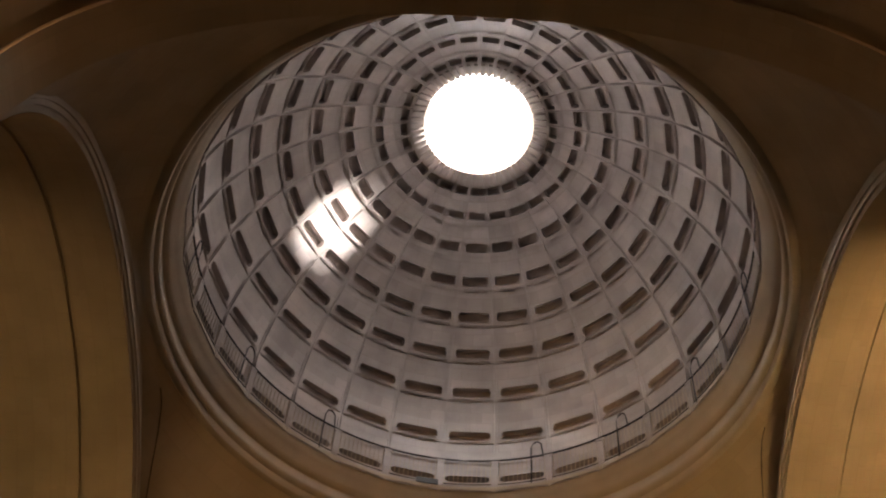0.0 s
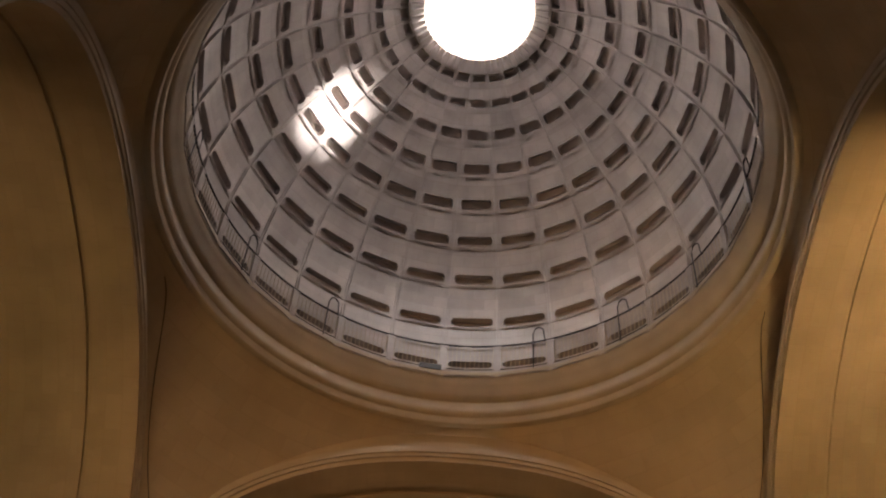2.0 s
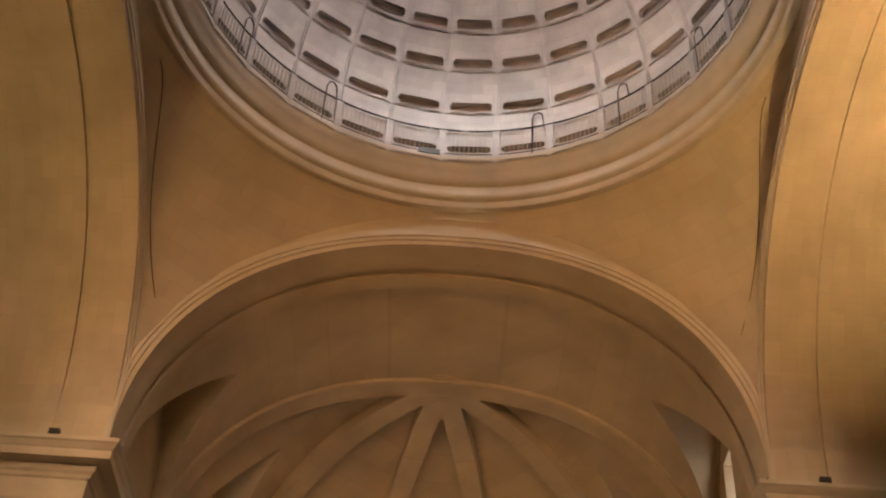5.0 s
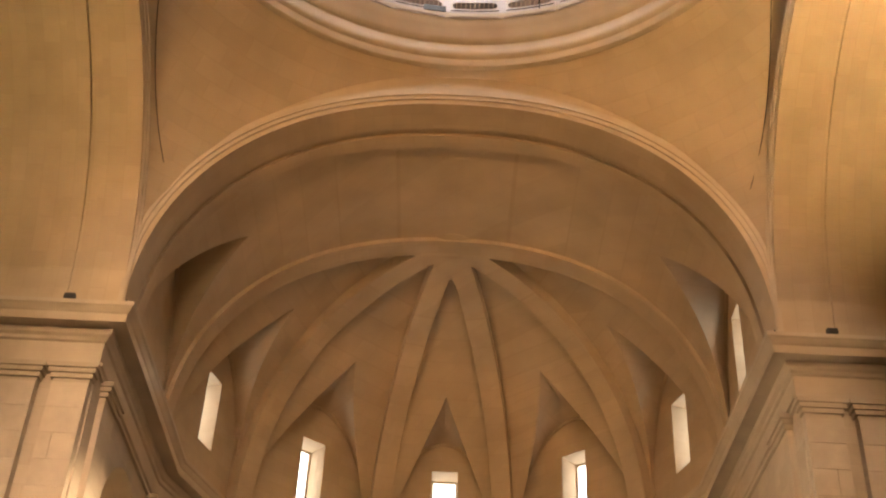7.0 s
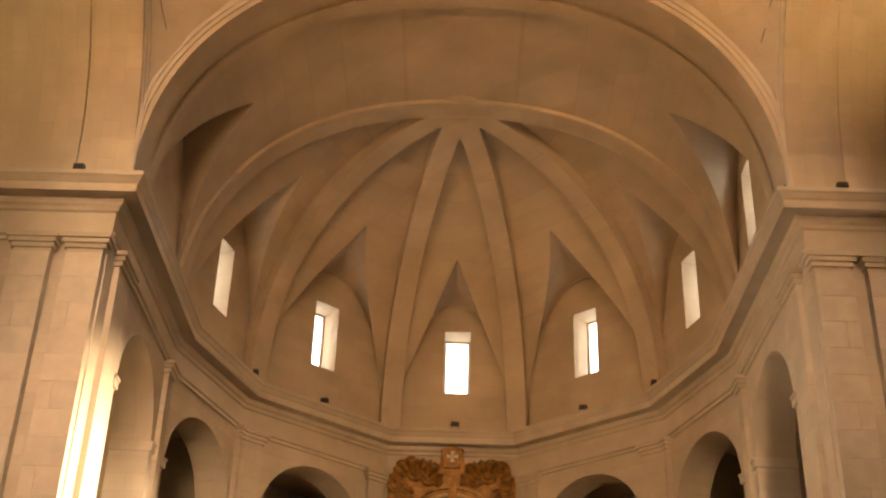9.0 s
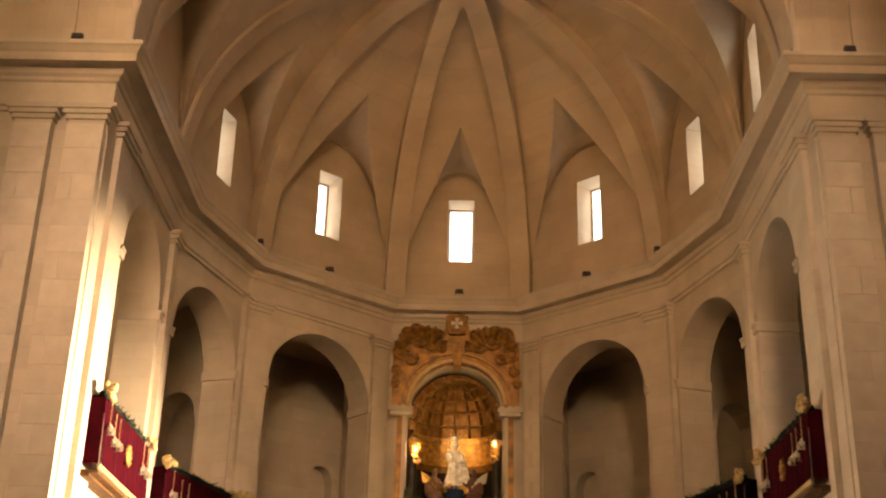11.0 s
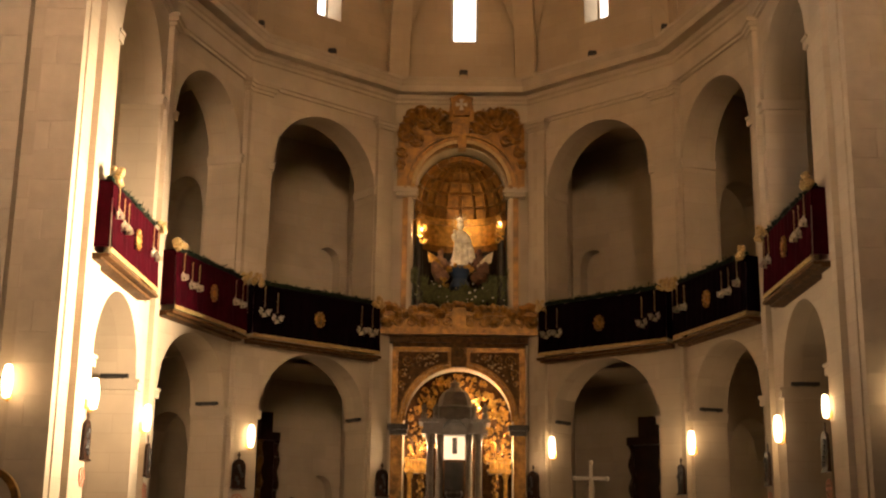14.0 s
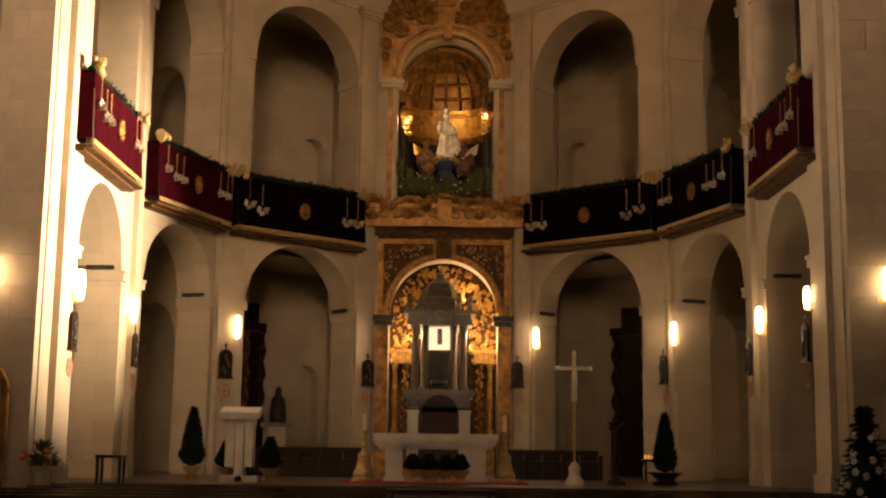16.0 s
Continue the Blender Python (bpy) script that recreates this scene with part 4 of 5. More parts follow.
for q in range(4):
    mt = Matrix.Translation((0.0, Y0 - 0.285, 14.86)) @ Matrix.Rotation(radians(90 * q), 4, "Y")
    m.face([mt @ Vector(v) for v in ((-0.02, 0, 0.02), (0.02, 0, 0.02), (0.07, 0, 0.17), (-0.07, 0, 0.17))])
    m.face([mt @ Vector(v) for v in ((-0.02, 0.02, 0.02), (0.02, 0.02, 0.02), (0.07, 0.02, 0.17), (-0.07, 0.02, 0.17))])
    m.face([mt @ Vector(v) for v in ((-0.07, 0, 0.17), (0.07, 0, 0.17), (0.07, 0.02, 0.17), (-0.07, 0.02, 0.17))])
part("cross_emblem", m, WHITE, crest, "white flared cross")
# ledge
m = Mesh()
for x1, y1, z0, z1 in ((2.30, 0.50, 8.42, 8.52), (2.22, 0.42, 8.02, 8.42), (2.28, 0.48, 7.92, 8.02), (2.30, 0.52, 7.86, 7.92)):
    m.box(-x1, x1, Y0 - y1, Y0 + 0.02, z0, z1)
ledge = part("ledge", m, OCHRE, ret, "carved gilded ledge")
for cx, w, h in ((0.0, 0.62, 0.30), (-1.0, 0.50, 0.22), (1.0, 0.50, 0.22), (-2.02, 0.30, 0.26), (2.02, 0.30, 0.26)):
    m = Mesh()
    for q in range(16):
        a = math.pi * q / 15
        m.ball((cx + w * math.cos(a), Y0 - 0.42 - 0.05 * (q % 2), 8.40 + h * math.sin(a)), 0.10 + 0.03 * (q % 3), 8, 0.9, 0.55)
    tagged(part("carved_hump", m, OCHRE, ledge), kind="stuff")
for k in range(13):
    m = Mesh()
    scroll(m, (-2.05 + 4.1 * k / 12, 8.24), 0.17, 1.4, Y0 - 0.44, 0.045, 1 if k % 2 else -1, k)
    part("scroll", m, GOLD_DARK, ledge)
m = Mesh()
m.box(-0.20, 0.20, Y0 - 0.58, Y0 - 0.4, 7.9, 8.62)
part("console", m, GOLD_DARK, ledge)
for x in (-1.0, 1.0, -2.1, 2.1):
    m = Mesh()
    m.ball((x, Y0 - 0.46, 8.22), 0.15, 10, 0.9, 0.5)
    part("boss", m, GOLD_DARK, ledge)
m = Mesh()
for x1, y1, z0, z1 in ((1.98, 0.30, 7.66, 7.85), (1.90, 0.22, 7.55, 7.66)):
    m.box(-x1, x1, Y0 - y1, Y0 + 0.02, z0, z1)
part("entablature", m, CARVED, ret, "dark gilded entablature")
# lower frame
m = Mesh()
for sx in (-1, 1):
    m.box(min(1.56 * sx, 1.90 * sx), max(1.56 * sx, 1.90 * sx), Y0 - 0.16, Y0 + 0.02, FLOOR_Z, 7.55)
n = 24
for k in range(n):
    x0, x1 = -1.56 + 3.12 * k / n, -1.56 + 3.12 * (k + 1) / n
    b0, b1 = (5.45 + math.sqrt(max(0.0, 1.55 ** 2 - x * x)) for x in (x0, x1))
    m.face([(x0, Y0 - 0.16, b0), (x1, Y0 - 0.16, b1), (x1, Y0 - 0.16, 7.55), (x0, Y0 - 0.16, 7.55)])
part("lower_frame", m, OCHRE, ret, "dull gilded carved arch frame")
m = Mesh()
arc_ring(m, 0.0, 5.45, 1.50, 1.58, Y0 - 0.24, Y0)
arc_ring(m, 0.0, 5.45, 1.62, 1.66, Y0 - 0.20, Y0 - 0.1)
for sx in (-1, 1):
    for x0, x1, z0, z1 in ((0.25, 1.78, 7.42, 7.46), (1.74, 1.78, 5.7, 7.42), (0.25, 0.29, 7.12, 7.42)):
        m.box(min(x0 * sx, x1 * sx), max(x0 * sx, x1 * sx), Y0 - 0.19, Y0 - 0.1, z0, z1)
    for c, r in (((1.45, 7.15), 0.17), ((1.10, 7.22), 0.13), ((0.75, 7.28), 0.10), ((1.58, 6.8), 0.12), ((1.62, 6.5), 0.09)):
        scroll(m, (c[0] * sx, c[1]), r, 1.5, Y0 - 0.18, 0.022, sx, c[0] * 4)
part("gilt_edging", m, GOLD_DARK, ret, "bright gilt edging")
for sx in (-1, 1):
    m = Mesh()
    for q in range(14):
        x0, x1 = 0.32 + 1.4 * q / 14, 0.32 + 1.4 * (q + 1) / 14
        b0, b1 = (5.45 + math.sqrt(max(0.0, 1.70 ** 2 - x * x)) for x in (x0, x1))
        if min(b0, b1) < 7.36:
            m.face([(x0 * sx, Y0 - 0.166, min(b0, 7.38)), (x1 * sx, Y0 - 0.166, min(b1, 7.38)), (x1 * sx, Y0 - 0.166, 7.40), (x0 * sx, Y0 - 0.166, 7.40)])
    part("spandrel_panel", m, CARVED, ret, "dark carved spandrel panel")
    m = Mesh()
    for q in range(34):
        x = random.uniform(0.5, 1.66)
        zb = 5.45 + math.sqrt(max(0.0, 1.78 ** 2 - x * x))
        m.ball((x * sx, Y0 - 0.18, zb + (7.34 - zb) * random.random()), random.uniform(0.018, 0.04), 6, 1, 0.5)
    tagged(part("studs", m, FRINGE, ret, "small pale gilt leaves"), kind="stuff")
for sx in (-1, 1):
    m = Mesh()
    m.box(min(1.40 * sx, 1.98 * sx), max(1.40 * sx, 1.98 * sx), Y0 - 0.34, Y0, 5.18, 5.34)
    m.box(min(1.44 * sx, 1.94 * sx), max(1.44 * sx, 1.94 * sx), Y0 - 0.28, Y0, 5.05, 5.18)
    part("impost", m, DARKSTONE, ret, "dark stone impost")
m = Mesh()
m.box(-0.22, 0.22, Y0 - 0.42, Y0 - 0.1, 6.95, 7.75)
scroll(m, (0.0, 7.35), 0.16, 1.5, Y0 - 0.45, 0.04)
part("keystone", m, CARVED, ret)
# gilded reredos inside the lower arch
rere = thing("reredos", None, None, "richly carved gilded reredos inside the lower arch", "reredos")
m = Mesh()
YB = Y0 + 0.9
n = 16
for k in range(n):
    x0, x1 = -1.55 + 3.1 * k / n, -1.55 + 3.1 * (k + 1) / n
    m.face([(x0, YB, 0.9), (x1, YB, 0.9), (x1, YB, 7.1), (x0, YB, 7.1)])
part("back_panel", m, CARVED, rere)
m = Mesh()
random.seed(5)
for k in range(620):
    x = random.uniform(-1.48, 1.48)
    z = random.uniform(4.35, 6.95)
    if (z - 5.45) > 0 and x * x + (z - 5.45) ** 2 > 2.1 or (abs(x) < 0.7 and z < 5.6):
        continue
    if random.random() < 0.3:
        scroll(m, (x, z), random.uniform(0.04, 0.09), 1.3, YB - random.uniform(0.03, 0.22), 0.028, random.choice((-1, 1)), random.random() * 6)
    else:
        m.ball((x, YB - random.uniform(0.02, 0.16), z), random.uniform(0.025, 0.075), 6, random.uniform(0.6, 1.6), 1.0)
tagged(part("carving", m, GOLD, rere, "bright gilded carving"), kind="stuff")
for sx in (-1, 1):
    m = Mesh()
    m.lathe([(0.11, 2.05), (0.11, 2.15), (0.07, 2.22), (0.075, 3.0), (0.095, 3.04), (0.07, 3.1), (0.06, 3.85), (0.09, 3.92), (0.11, 4.04)], 12, Matrix.Translation((1.36 * sx, YB - 0.45, 0)))
    part("column", m, GOLD, rere, "slender bright gilded column", smooth=True)
    m = Mesh()
    m.tube([(1.06 * sx + 0.035 * math.cos(k * 0.9), YB - 0.35 + 0.035 * math.sin(k * 0.9), 2.05 + k * 0.04) for k in range(51)], [0.07 + 0.02 * math.cos(k * 0.9) for k in range(51)], 10)
    tw = part("twisted_column", m, GOLD_DARK, rere, smooth=True)
    for k in range(26):
        m = Mesh()
        m.ball((1.06 * sx + 0.09 * math.cos(k * 1.8), YB - 0.40 - 0.05 * abs(math.sin(k * 1.8)), 2.1 + k * 0.075), 0.035, 6, 1.3, 0.6)
        part("gilt_grape", m, GOLD, tw)
    m = Mesh()
    for e, z0, z1 in ((0.0, 4.04, 4.12), (0.05, 4.12, 4.16), (-0.05, 4.16, 4.34), (0.06, 4.34, 4.42)):
        m.box(min((0.88 - e) * sx, (1.50 + e * 0.3) * sx), max((0.88 - e) * sx, (1.50 + e * 0.3) * sx), YB - 0.55 - e, YB, z0, z1)
    for k in range(6):
        m.tube([((0.92 + 0.1 * k) * sx, YB - 0.56, 4.12), ((0.92 + 0.1 * k) * sx, YB - 0.56, 4.36)], 0.02, 5)
    part("entablature", m, GOLD, rere, "bright gilded entablature")
    m = Mesh()
    m.box(min(0.85 * sx, 1.5 * sx), max(0.85 * sx, 1.5 * sx), YB - 0.6, YB, 0.9, 2.05)
    part("pedestal", m, GOLD_DARK, rere)
    lamp("reredos_light", "POINT", Matrix.Translation((1.15 * sx, YB - 0.95, 4.72)), 330 if sx > 0 else 240, (1, 0.68, 0.38), radius=0.06)
lamp("reredos_light", "POINT", Matrix.Translation((0.35, YB - 0.25, 5.9)), 300, (1, 0.68, 0.38), radius=0.06)
for x, z, en in ((-1.12, 11.02, 60), (1.16, 11.22, 22)):
    nl_ = thing("niche_lamp", None, None, "small glowing bulb lamp beside the gilded niche column", "lamp", group="niche lamps")
    m = Mesh()
    m.ball((x, Y0 - 0.16, z), 0.034, 10, 1.5)
    ob = part("bulb", m, GLOW, nl_, smooth=True)
    ob.visible_shadow = False
    m = Mesh()
    m.tube([(x, Y0 - 0.16, z + 0.06), (x, Y0 - 0.12, z + 0.16), (x * 1.04, Y0 - 0.02, z + 0.18)], 0.015, 6)
    part("arm", m, GOLD, nl_, "brass arm")
    lamp("niche_light", "POINT", Matrix.Translation((x, Y0 - 0.16, z)), en, (1, 0.62, 0.28), radius=0.05)
lamp("niche_light", "POINT", Matrix.Translation((-0.5, Y0 + 0.1, 11.95)), 60, (1, 0.60, 0.25), radius=0.08)
# marble temple
tem = thing("tabernacle_temple", None, None, "grey marble columned tabernacle temple before the reredos", "tabernacle")
YT = Y0 - 0.05
m = Mesh()
for x, d, z0, z1 in ((0.95, 0.55, 3.02, 3.14), (0.88, 0.50, 2.75, 3.02), (1.0, 0.6, 3.14, 3.24), (0.55, 0.45, 2.2, 2.75)):
    m.box(-0.1 - x, -0.1 + x, YT - d, YT + d, z0, z1)
part("base", m, MARBLE, tem)
for x, y in ((-0.78, -0.42), (0.58, -0.42), (-0.52, -0.15), (0.32, -0.15), (-0.78, 0.35), (0.58, 0.35)):
    m = Mesh()
    m.lathe([(0.13, 0.0), (0.13, 0.08), (0.095, 0.12), (0.085, 1.55), (0.10, 1.60), (0.14, 1.78), (0.14, 1.82)], 14, Matrix.Translation((x, YT + y, 3.24)))
    part("column", m, MARBLE, tem, smooth=True)
for nm_, lo, hi, front in (("entablature", -1.0, -0.44, 1.0), ("entablature", 0.44, 1.0, 1.0), ("architrave", -0.44, 0.44, 0.6)):
    m = Mesh()
    for x, d, z0, z1 in ((0.92, 0.55, 5.05, 5.18), (0.88, 0.50, 5.18, 5.36), (1.0, 0.62, 5.36, 5.46)):
        m.box(-0.1 + x * lo, -0.1 + x * hi, YT - d * front, YT + d, z0, z1)
    part(nm_, m, MARBLE, tem)
m = Mesh()
arc_ring(m, -0.1, 5.1, 0.34, 0.52, YT - 0.5, YT - 0.2)
part("arch", m, MARBLE, tem)
m = Mesh()
m.lathe([(0.62, 5.46), (0.60, 5.75), (0.66, 5.80), (0.50, 5.86), (0.46, 6.05), (0.36, 6.25), (0.16, 6.38), (0.12, 6.46), (0.15, 6.52), (0.0, 6.62)], 8, Matrix.Translation((-0.1, YT, 0)))
for x in (-0.95, -0.62, 0.42, 0.75):
    m.lathe([(0.08, 5.46), (0.10, 5.56), (0.05, 5.66), (0.09, 5.78), (0.0, 5.92)], 8, Matrix.Translation((x, YT - 0.4, 0)))
part("crown", m, MARBLE, tem, "stepped marble crown with urns")
m = Mesh()
# bright light on this panel is put in as emission; it is no lamp
m.box(-0.40, 0.20, YT + 0.16, YT + 0.2, 4.4, 5.12)
part("lit_panel", m, material("lit_panel", (0.85, 0.8, 0.7), 0.5, emit=((1.0, 0.66, 0.42), 0.055), var=0.05), tem, "pale panel with the light on it put in as glow")
m = Mesh()
m.box(-0.16, -0.02, YT + 0.06, YT + 0.14, 4.55, 5.0)
part("statuette", m, MARBLE, tem)
m = Mesh()
m.box(-0.36, 0.16, YT - 0.2, YT + 0.2, 3.24, 4.3)
m.lathe([(0.0, 3.25), (0.2, 3.3), (0.26, 3.42), (0.22, 3.5)], 10, Matrix.Translation((-0.1, YT - 0.34, 0)))
part("tabernacle", m, DARKSTONE, tem)
m = Mesh()
m.box(-0.55, 0.42, 19.6, 20.1, 0.9, 2.75)
arc_ring(m, -0.065, 2.6, 0.02, 0.485, 19.6, 20.1)
thing("throne", m, material("oxblood_wood", (0.02, 0.004, 0.003), 0.7, var=0.3), "dark red wooden throne back behind the altar", "throne")
for x in (-0.80, 0.62):
    m = Mesh()
    m.box(x - 0.15, x + 0.15, 19.5, 20.0, 0.9, 2.6)
    m.box(x - 0.18, x + 0.18, 19.47, 20.03, 2.6, 2.66)
    thing("pedestal", m, WHITE, "white marble pedestal behind the altar", "pedestal", group="pedestals behind the altar")
# image in the niche: one plain shape
m = Mesh()
rows = []
for q, (r, z) in enumerate(((0.30, 10.05), (0.31, 10.12), (0.27, 10.30), (0.23, 10.52), (0.20, 10.74), (0.19, 10.86), (0.21, 10.98), (0.17, 11.10), (0.07, 11.17), (0.065, 11.20), (0.10, 11.27), (0.105, 11.34), (0.07, 11.43), (0.10, 11.45), (0.11, 11.53), (0.0, 11.58))):
    fold = 0.12 if q < 6 else 0.02
    rows.append([(0.02 + r * (1 + fold * math.sin(7 * a + q * 0.3)) * math.cos(a) - 0.02 * math.sin(z * 4), Y0 + 0.45 + r * 0.8 * (1 + fold * math.sin(7 * a + q * 0.3)) * math.sin(a), z) for a in [2 * math.pi * k / 36 for k in range(37)]])
m.grid(rows)
m.ball((-0.17, Y0 + 0.28, 10.92), 0.09, 10, 1.5, 0.2)
m.ball((-0.17, Y0 + 0.27, 11.10), 0.055, 8)
m.tube([(0.17, Y0 + 0.4, 11.02), (0.27, Y0 + 0.30, 10.78), (0.12, Y0 + 0.22, 10.72), (-0.10, Y0 + 0.24, 10.80)], [0.06, 0.075, 0.06, 0.04], 8)
m.tube([(0.22, Y0 + 0.42, 11.0), (0.32, Y0 + 0.40, 10.5), (0.36, Y0 + 0.38, 10.08)], [0.05, 0.10, 0.13], 8)
thing("statue", m, material("silvered_drapery", (0.85, 0.78, 0.68), 0.35, 0.2, var=0.25, scale=8.0, bump=0.5, grain=25.0), "pale silvery draped statue standing in the gilded niche", "statue", smooth=True)
# two lesser carved figures at its foot: one plain shape each
for sx, col in ((-1, "rosy_carving"), (1, "russet_carving")):
    m = Mesh()
    for dx, z, r, q in ((0.0, 9.72, 0.24, 0.8), (0.10, 9.92, 0.20, 1.0), (-0.05, 10.10, 0.15, 1.1), (0.04, 10.22, 0.13, 1.0), (0.16, 10.05, 0.12, 1.2), (0.0, 10.46, 0.085, 1.2)):
        m.ball(((0.56 + dx) * sx, Y0 + 0.34 - abs(dx) * 0.5, z), r, 12, q, 0.45)
    m.tube([(0.56 * sx, Y0 + 0.34, 10.2), (0.56 * sx, Y0 + 0.34, 10.42)], [0.09, 0.05], 8)
    m.tube([(0.46 * sx, Y0 + 0.30, 10.22), (0.34 * sx, Y0 + 0.22, 10.05), (0.26 * sx, Y0 + 0.24, 10.14)], [0.06, 0.05, 0.035], 7)
    thing("carved_figure", m, material(col, (0.12, 0.055, 0.03) if sx > 0 else (0.22, 0.12, 0.07), 0.6, var=0.3, scale=10.0), "small painted kneeling figure carving beside the statue", "statue", group="figures in the niche", smooth=True)
m = Mesh()
for k in range(15):
    a = 2 * math.pi * k / 15
    m.tube([(0.17 * math.cos(a), Y0 + 0.5, 11.42 + 0.17 * math.sin(a)), (0.27 * math.cos(a), Y0 + 0.5, 11.42 + 0.27 * math.sin(a))], [0.02, 0.008], 5)
thing("halo", m, SILVER, "silver ray halo behind the statue head", "halo")
m = Mesh()
m.lathe([(0.30, 9.40), (0.27, 9.55), (0.20, 9.66), (0.25, 9.80), (0.34, 9.92), (0.26, 10.05), (0.0, 10.1)], 14, Matrix.Translation((0.0, Y0 + 0.45, 0)))
cl = thing("cloud_pedestal", None, None, "blue enamel orb on a gilded cloud base", "base")
part("orb", m, material("blue_enamel", (0.02, 0.05, 0.12), 0.4, var=0.3), cl, "deep blue enamel orb", smooth=True)
m = Mesh()
for q in range(16):
    a = 2 * math.pi * q / 16
    m.ball((0.36 * math.cos(a), Y0 + 0.42 + 0.2 * math.sin(a), 9.98 + 0.05 * math.sin(q * 2.4)), 0.085, 8, 0.9, 0.5)
for q in range(9):
    m.ball((-0.62 + 0.30 * random.random(), Y0 + 0.12, 9.35 + 0.35 * random.random()), 0.05, 8, 1.0, 0.6)
tagged(part("cloud_rim", m, GOLD, cl, "glittering gilded cloud rim", smooth=True), kind="stuff")
for sx, dx in ((1, 0.52), (-1, -0.50)):
    m = Mesh()
    for k in range(7):
        t = k / 6
        m.face([(sx * (abs(dx) + 0.02 * k), Y0 + 0.2, 10.0 + 0.03 * k), (sx * (abs(dx) + 0.10 + 0.05 * k), Y0 + 0.22, 10.0 + 0.02 * k), (sx * (abs(dx) + 0.22 + 0.04 * k), Y0 + 0.2, 10.22 + 0.04 * k), (sx * (abs(dx) + 0.08 + 0.03 * k), Y0 + 0.18, 10.16 + 0.03 * k)])
    m.tube([(sx * abs(dx), Y0 + 0.21, 10.0), (sx * (abs(dx) + 0.2), Y0 + 0.21, 10.2), (sx * (abs(dx) + 0.42), Y0 + 0.21, 10.42)], [0.05, 0.07, 0.02], 6)
    thing("carved_wing", m, CANDLE if sx > 0 else GOLD, "pale carved wing beside the statue base", "carving", group="carved wings")
m = Mesh()
random.seed(9)
for k in range(1500):
    x = random.uniform(-1.38, 1.38)
    tall = 0.30 + 0.75 * max(0.0, abs(x) - 0.55) + 0.12 * math.sin(x * 9)
    c = Vector((x, Y0 + random.uniform(-0.1, 0.4), 8.82 + tall * random.random() ** 0.8))
    d = Vector((random.uniform(-0.45, 0.45), random.uniform(-0.6, 0.2), 1)).normalized() * random.uniform(0.14, 0.36)
    e = d.cross(Vector((0, 1, 0.2))).normalized() * random.uniform(0.012, 0.03)
    m.face([c, c + d * 0.5 + e, c + d, c + d * 0.5 - e])
for k in range(15):
    x = -1.3 + 2.6 * k / 14
    m.tube([(x, Y0 + 0.15, 8.56), (x + 0.03 * math.sin(k), Y0 + 0.1, 9.1)], 0.02, 5)
tagged(thing("greenery", m, LEAF, "dense green foliage at the foot of the niche", "plants"), kind="stuff")
m = Mesh()
for k in range(36):
    c = (random.uniform(-1.35, 1.35), Y0 + random.uniform(-0.18, 0.25), 8.95 + random.random() ** 1.5 * 0.55)
    m.ball(c, random.uniform(0.025, 0.05), 6, 0.7, 0.6)
tagged(thing("flowers", m, PETAL, "pale white flowers among the niche greenery", "flowers"), kind="stuff")

# ---- altar and furniture of the presbytery ----
AY = 12.4
alt = thing("altar", None, None, "white marble altar table on broad legs", "altar")
m = Mesh()
m.box(-1.46, 1.20, AY - 0.55, AY + 0.55, 1.76, 1.93)
m.box(-1.42, 1.16, AY - 0.50, AY + 0.50, 1.66, 1.76)
m.box(-1.34, 1.08, AY - 0.44, AY + 0.44, 1.60, 1.66)
part("slab", m, WHITE, alt)
for x0, x1 in ((-1.18, -0.84), (0.60, 0.94)):
    m = Mesh()
    m.box(x0, x1, AY - 0.40, AY + 0.40, FLOOR_Z, 1.60)
    m.box(x0 - 0.05, x1 + 0.05, AY - 0.44, AY + 0.44, FLOOR_Z, 1.0)
    part("leg", m, WHITE, alt)
m = Mesh()
m.box(-2.0, 1.8, AY - 1.3, AY + 1.2, FLOOR_Z + 0.004, FLOOR_Z + 0.03)
thing("carpet", m, RED, "red carpet under the altar", "carpet")


def shrub_ball(mesh, c, r, h, n, leaf=0.08):
    for k in range(n):
        t = random.random()
        rr = r * (1 - t) ** 0.8 * math.sqrt(t * 6 if t < 0.16 else 1) * random.uniform(0.75, 1.05)
        a = random.random() * 6.283
        p = Vector((c[0] + rr * math.cos(a), c[1] + rr * math.sin(a), c[2] + h * t))
        d = Vector((math.cos(a), math.sin(a), random.uniform(0.2, 1.4))).normalized() * leaf * random.uniform(0.7, 1.4)
        e = d.orthogonal().normalized() * leaf * 0.28
        mesh.face([p - e, p + e, p + d])


def potted(p, h, r, label, cat="shrub", pot=FRINGE, wide=1.0):
    ob = thing("potted_shrub", None, None, label, cat, group="potted shrubs")
    ob.location = p
    m = Mesh()
    m.lathe([(0.0, 0.0), (0.15, 0.0), (0.17, 0.04), (0.10, 0.10), (0.20, 0.24), (0.24, 0.27), (0.20, 0.25), (0.0, 0.25)], 16, Matrix.Diagonal((wide, wide, 1, 1)))
    part("pot", m, pot, ob, "bronze footed pot" if pot is FRINGE else "wide dark bowl", smooth=True)
    m = Mesh()
    m.tube([(0, 0, 0.2), (0, 0, 0.2 + h * 0.8)], [0.03, 0.012], 6)
    part("stem", m, WOOD, ob)
    m = Mesh()
    m.lathe([(0.0, 0.26), (r * 0.72, 0.34), (r * 0.8, 0.28 + h * 0.18), (r * 0.55, 0.28 + h * 0.5), (r * 0.2, 0.28 + h * 0.85), (0.0, 0.28 + h)], 12)
    shrub_ball(m, (0, 0, 0.28), r, h, 1800, 0.075)
    part("foliage", m, GREEN, ob, "dense dark green foliage")
    return ob


random.seed(21)
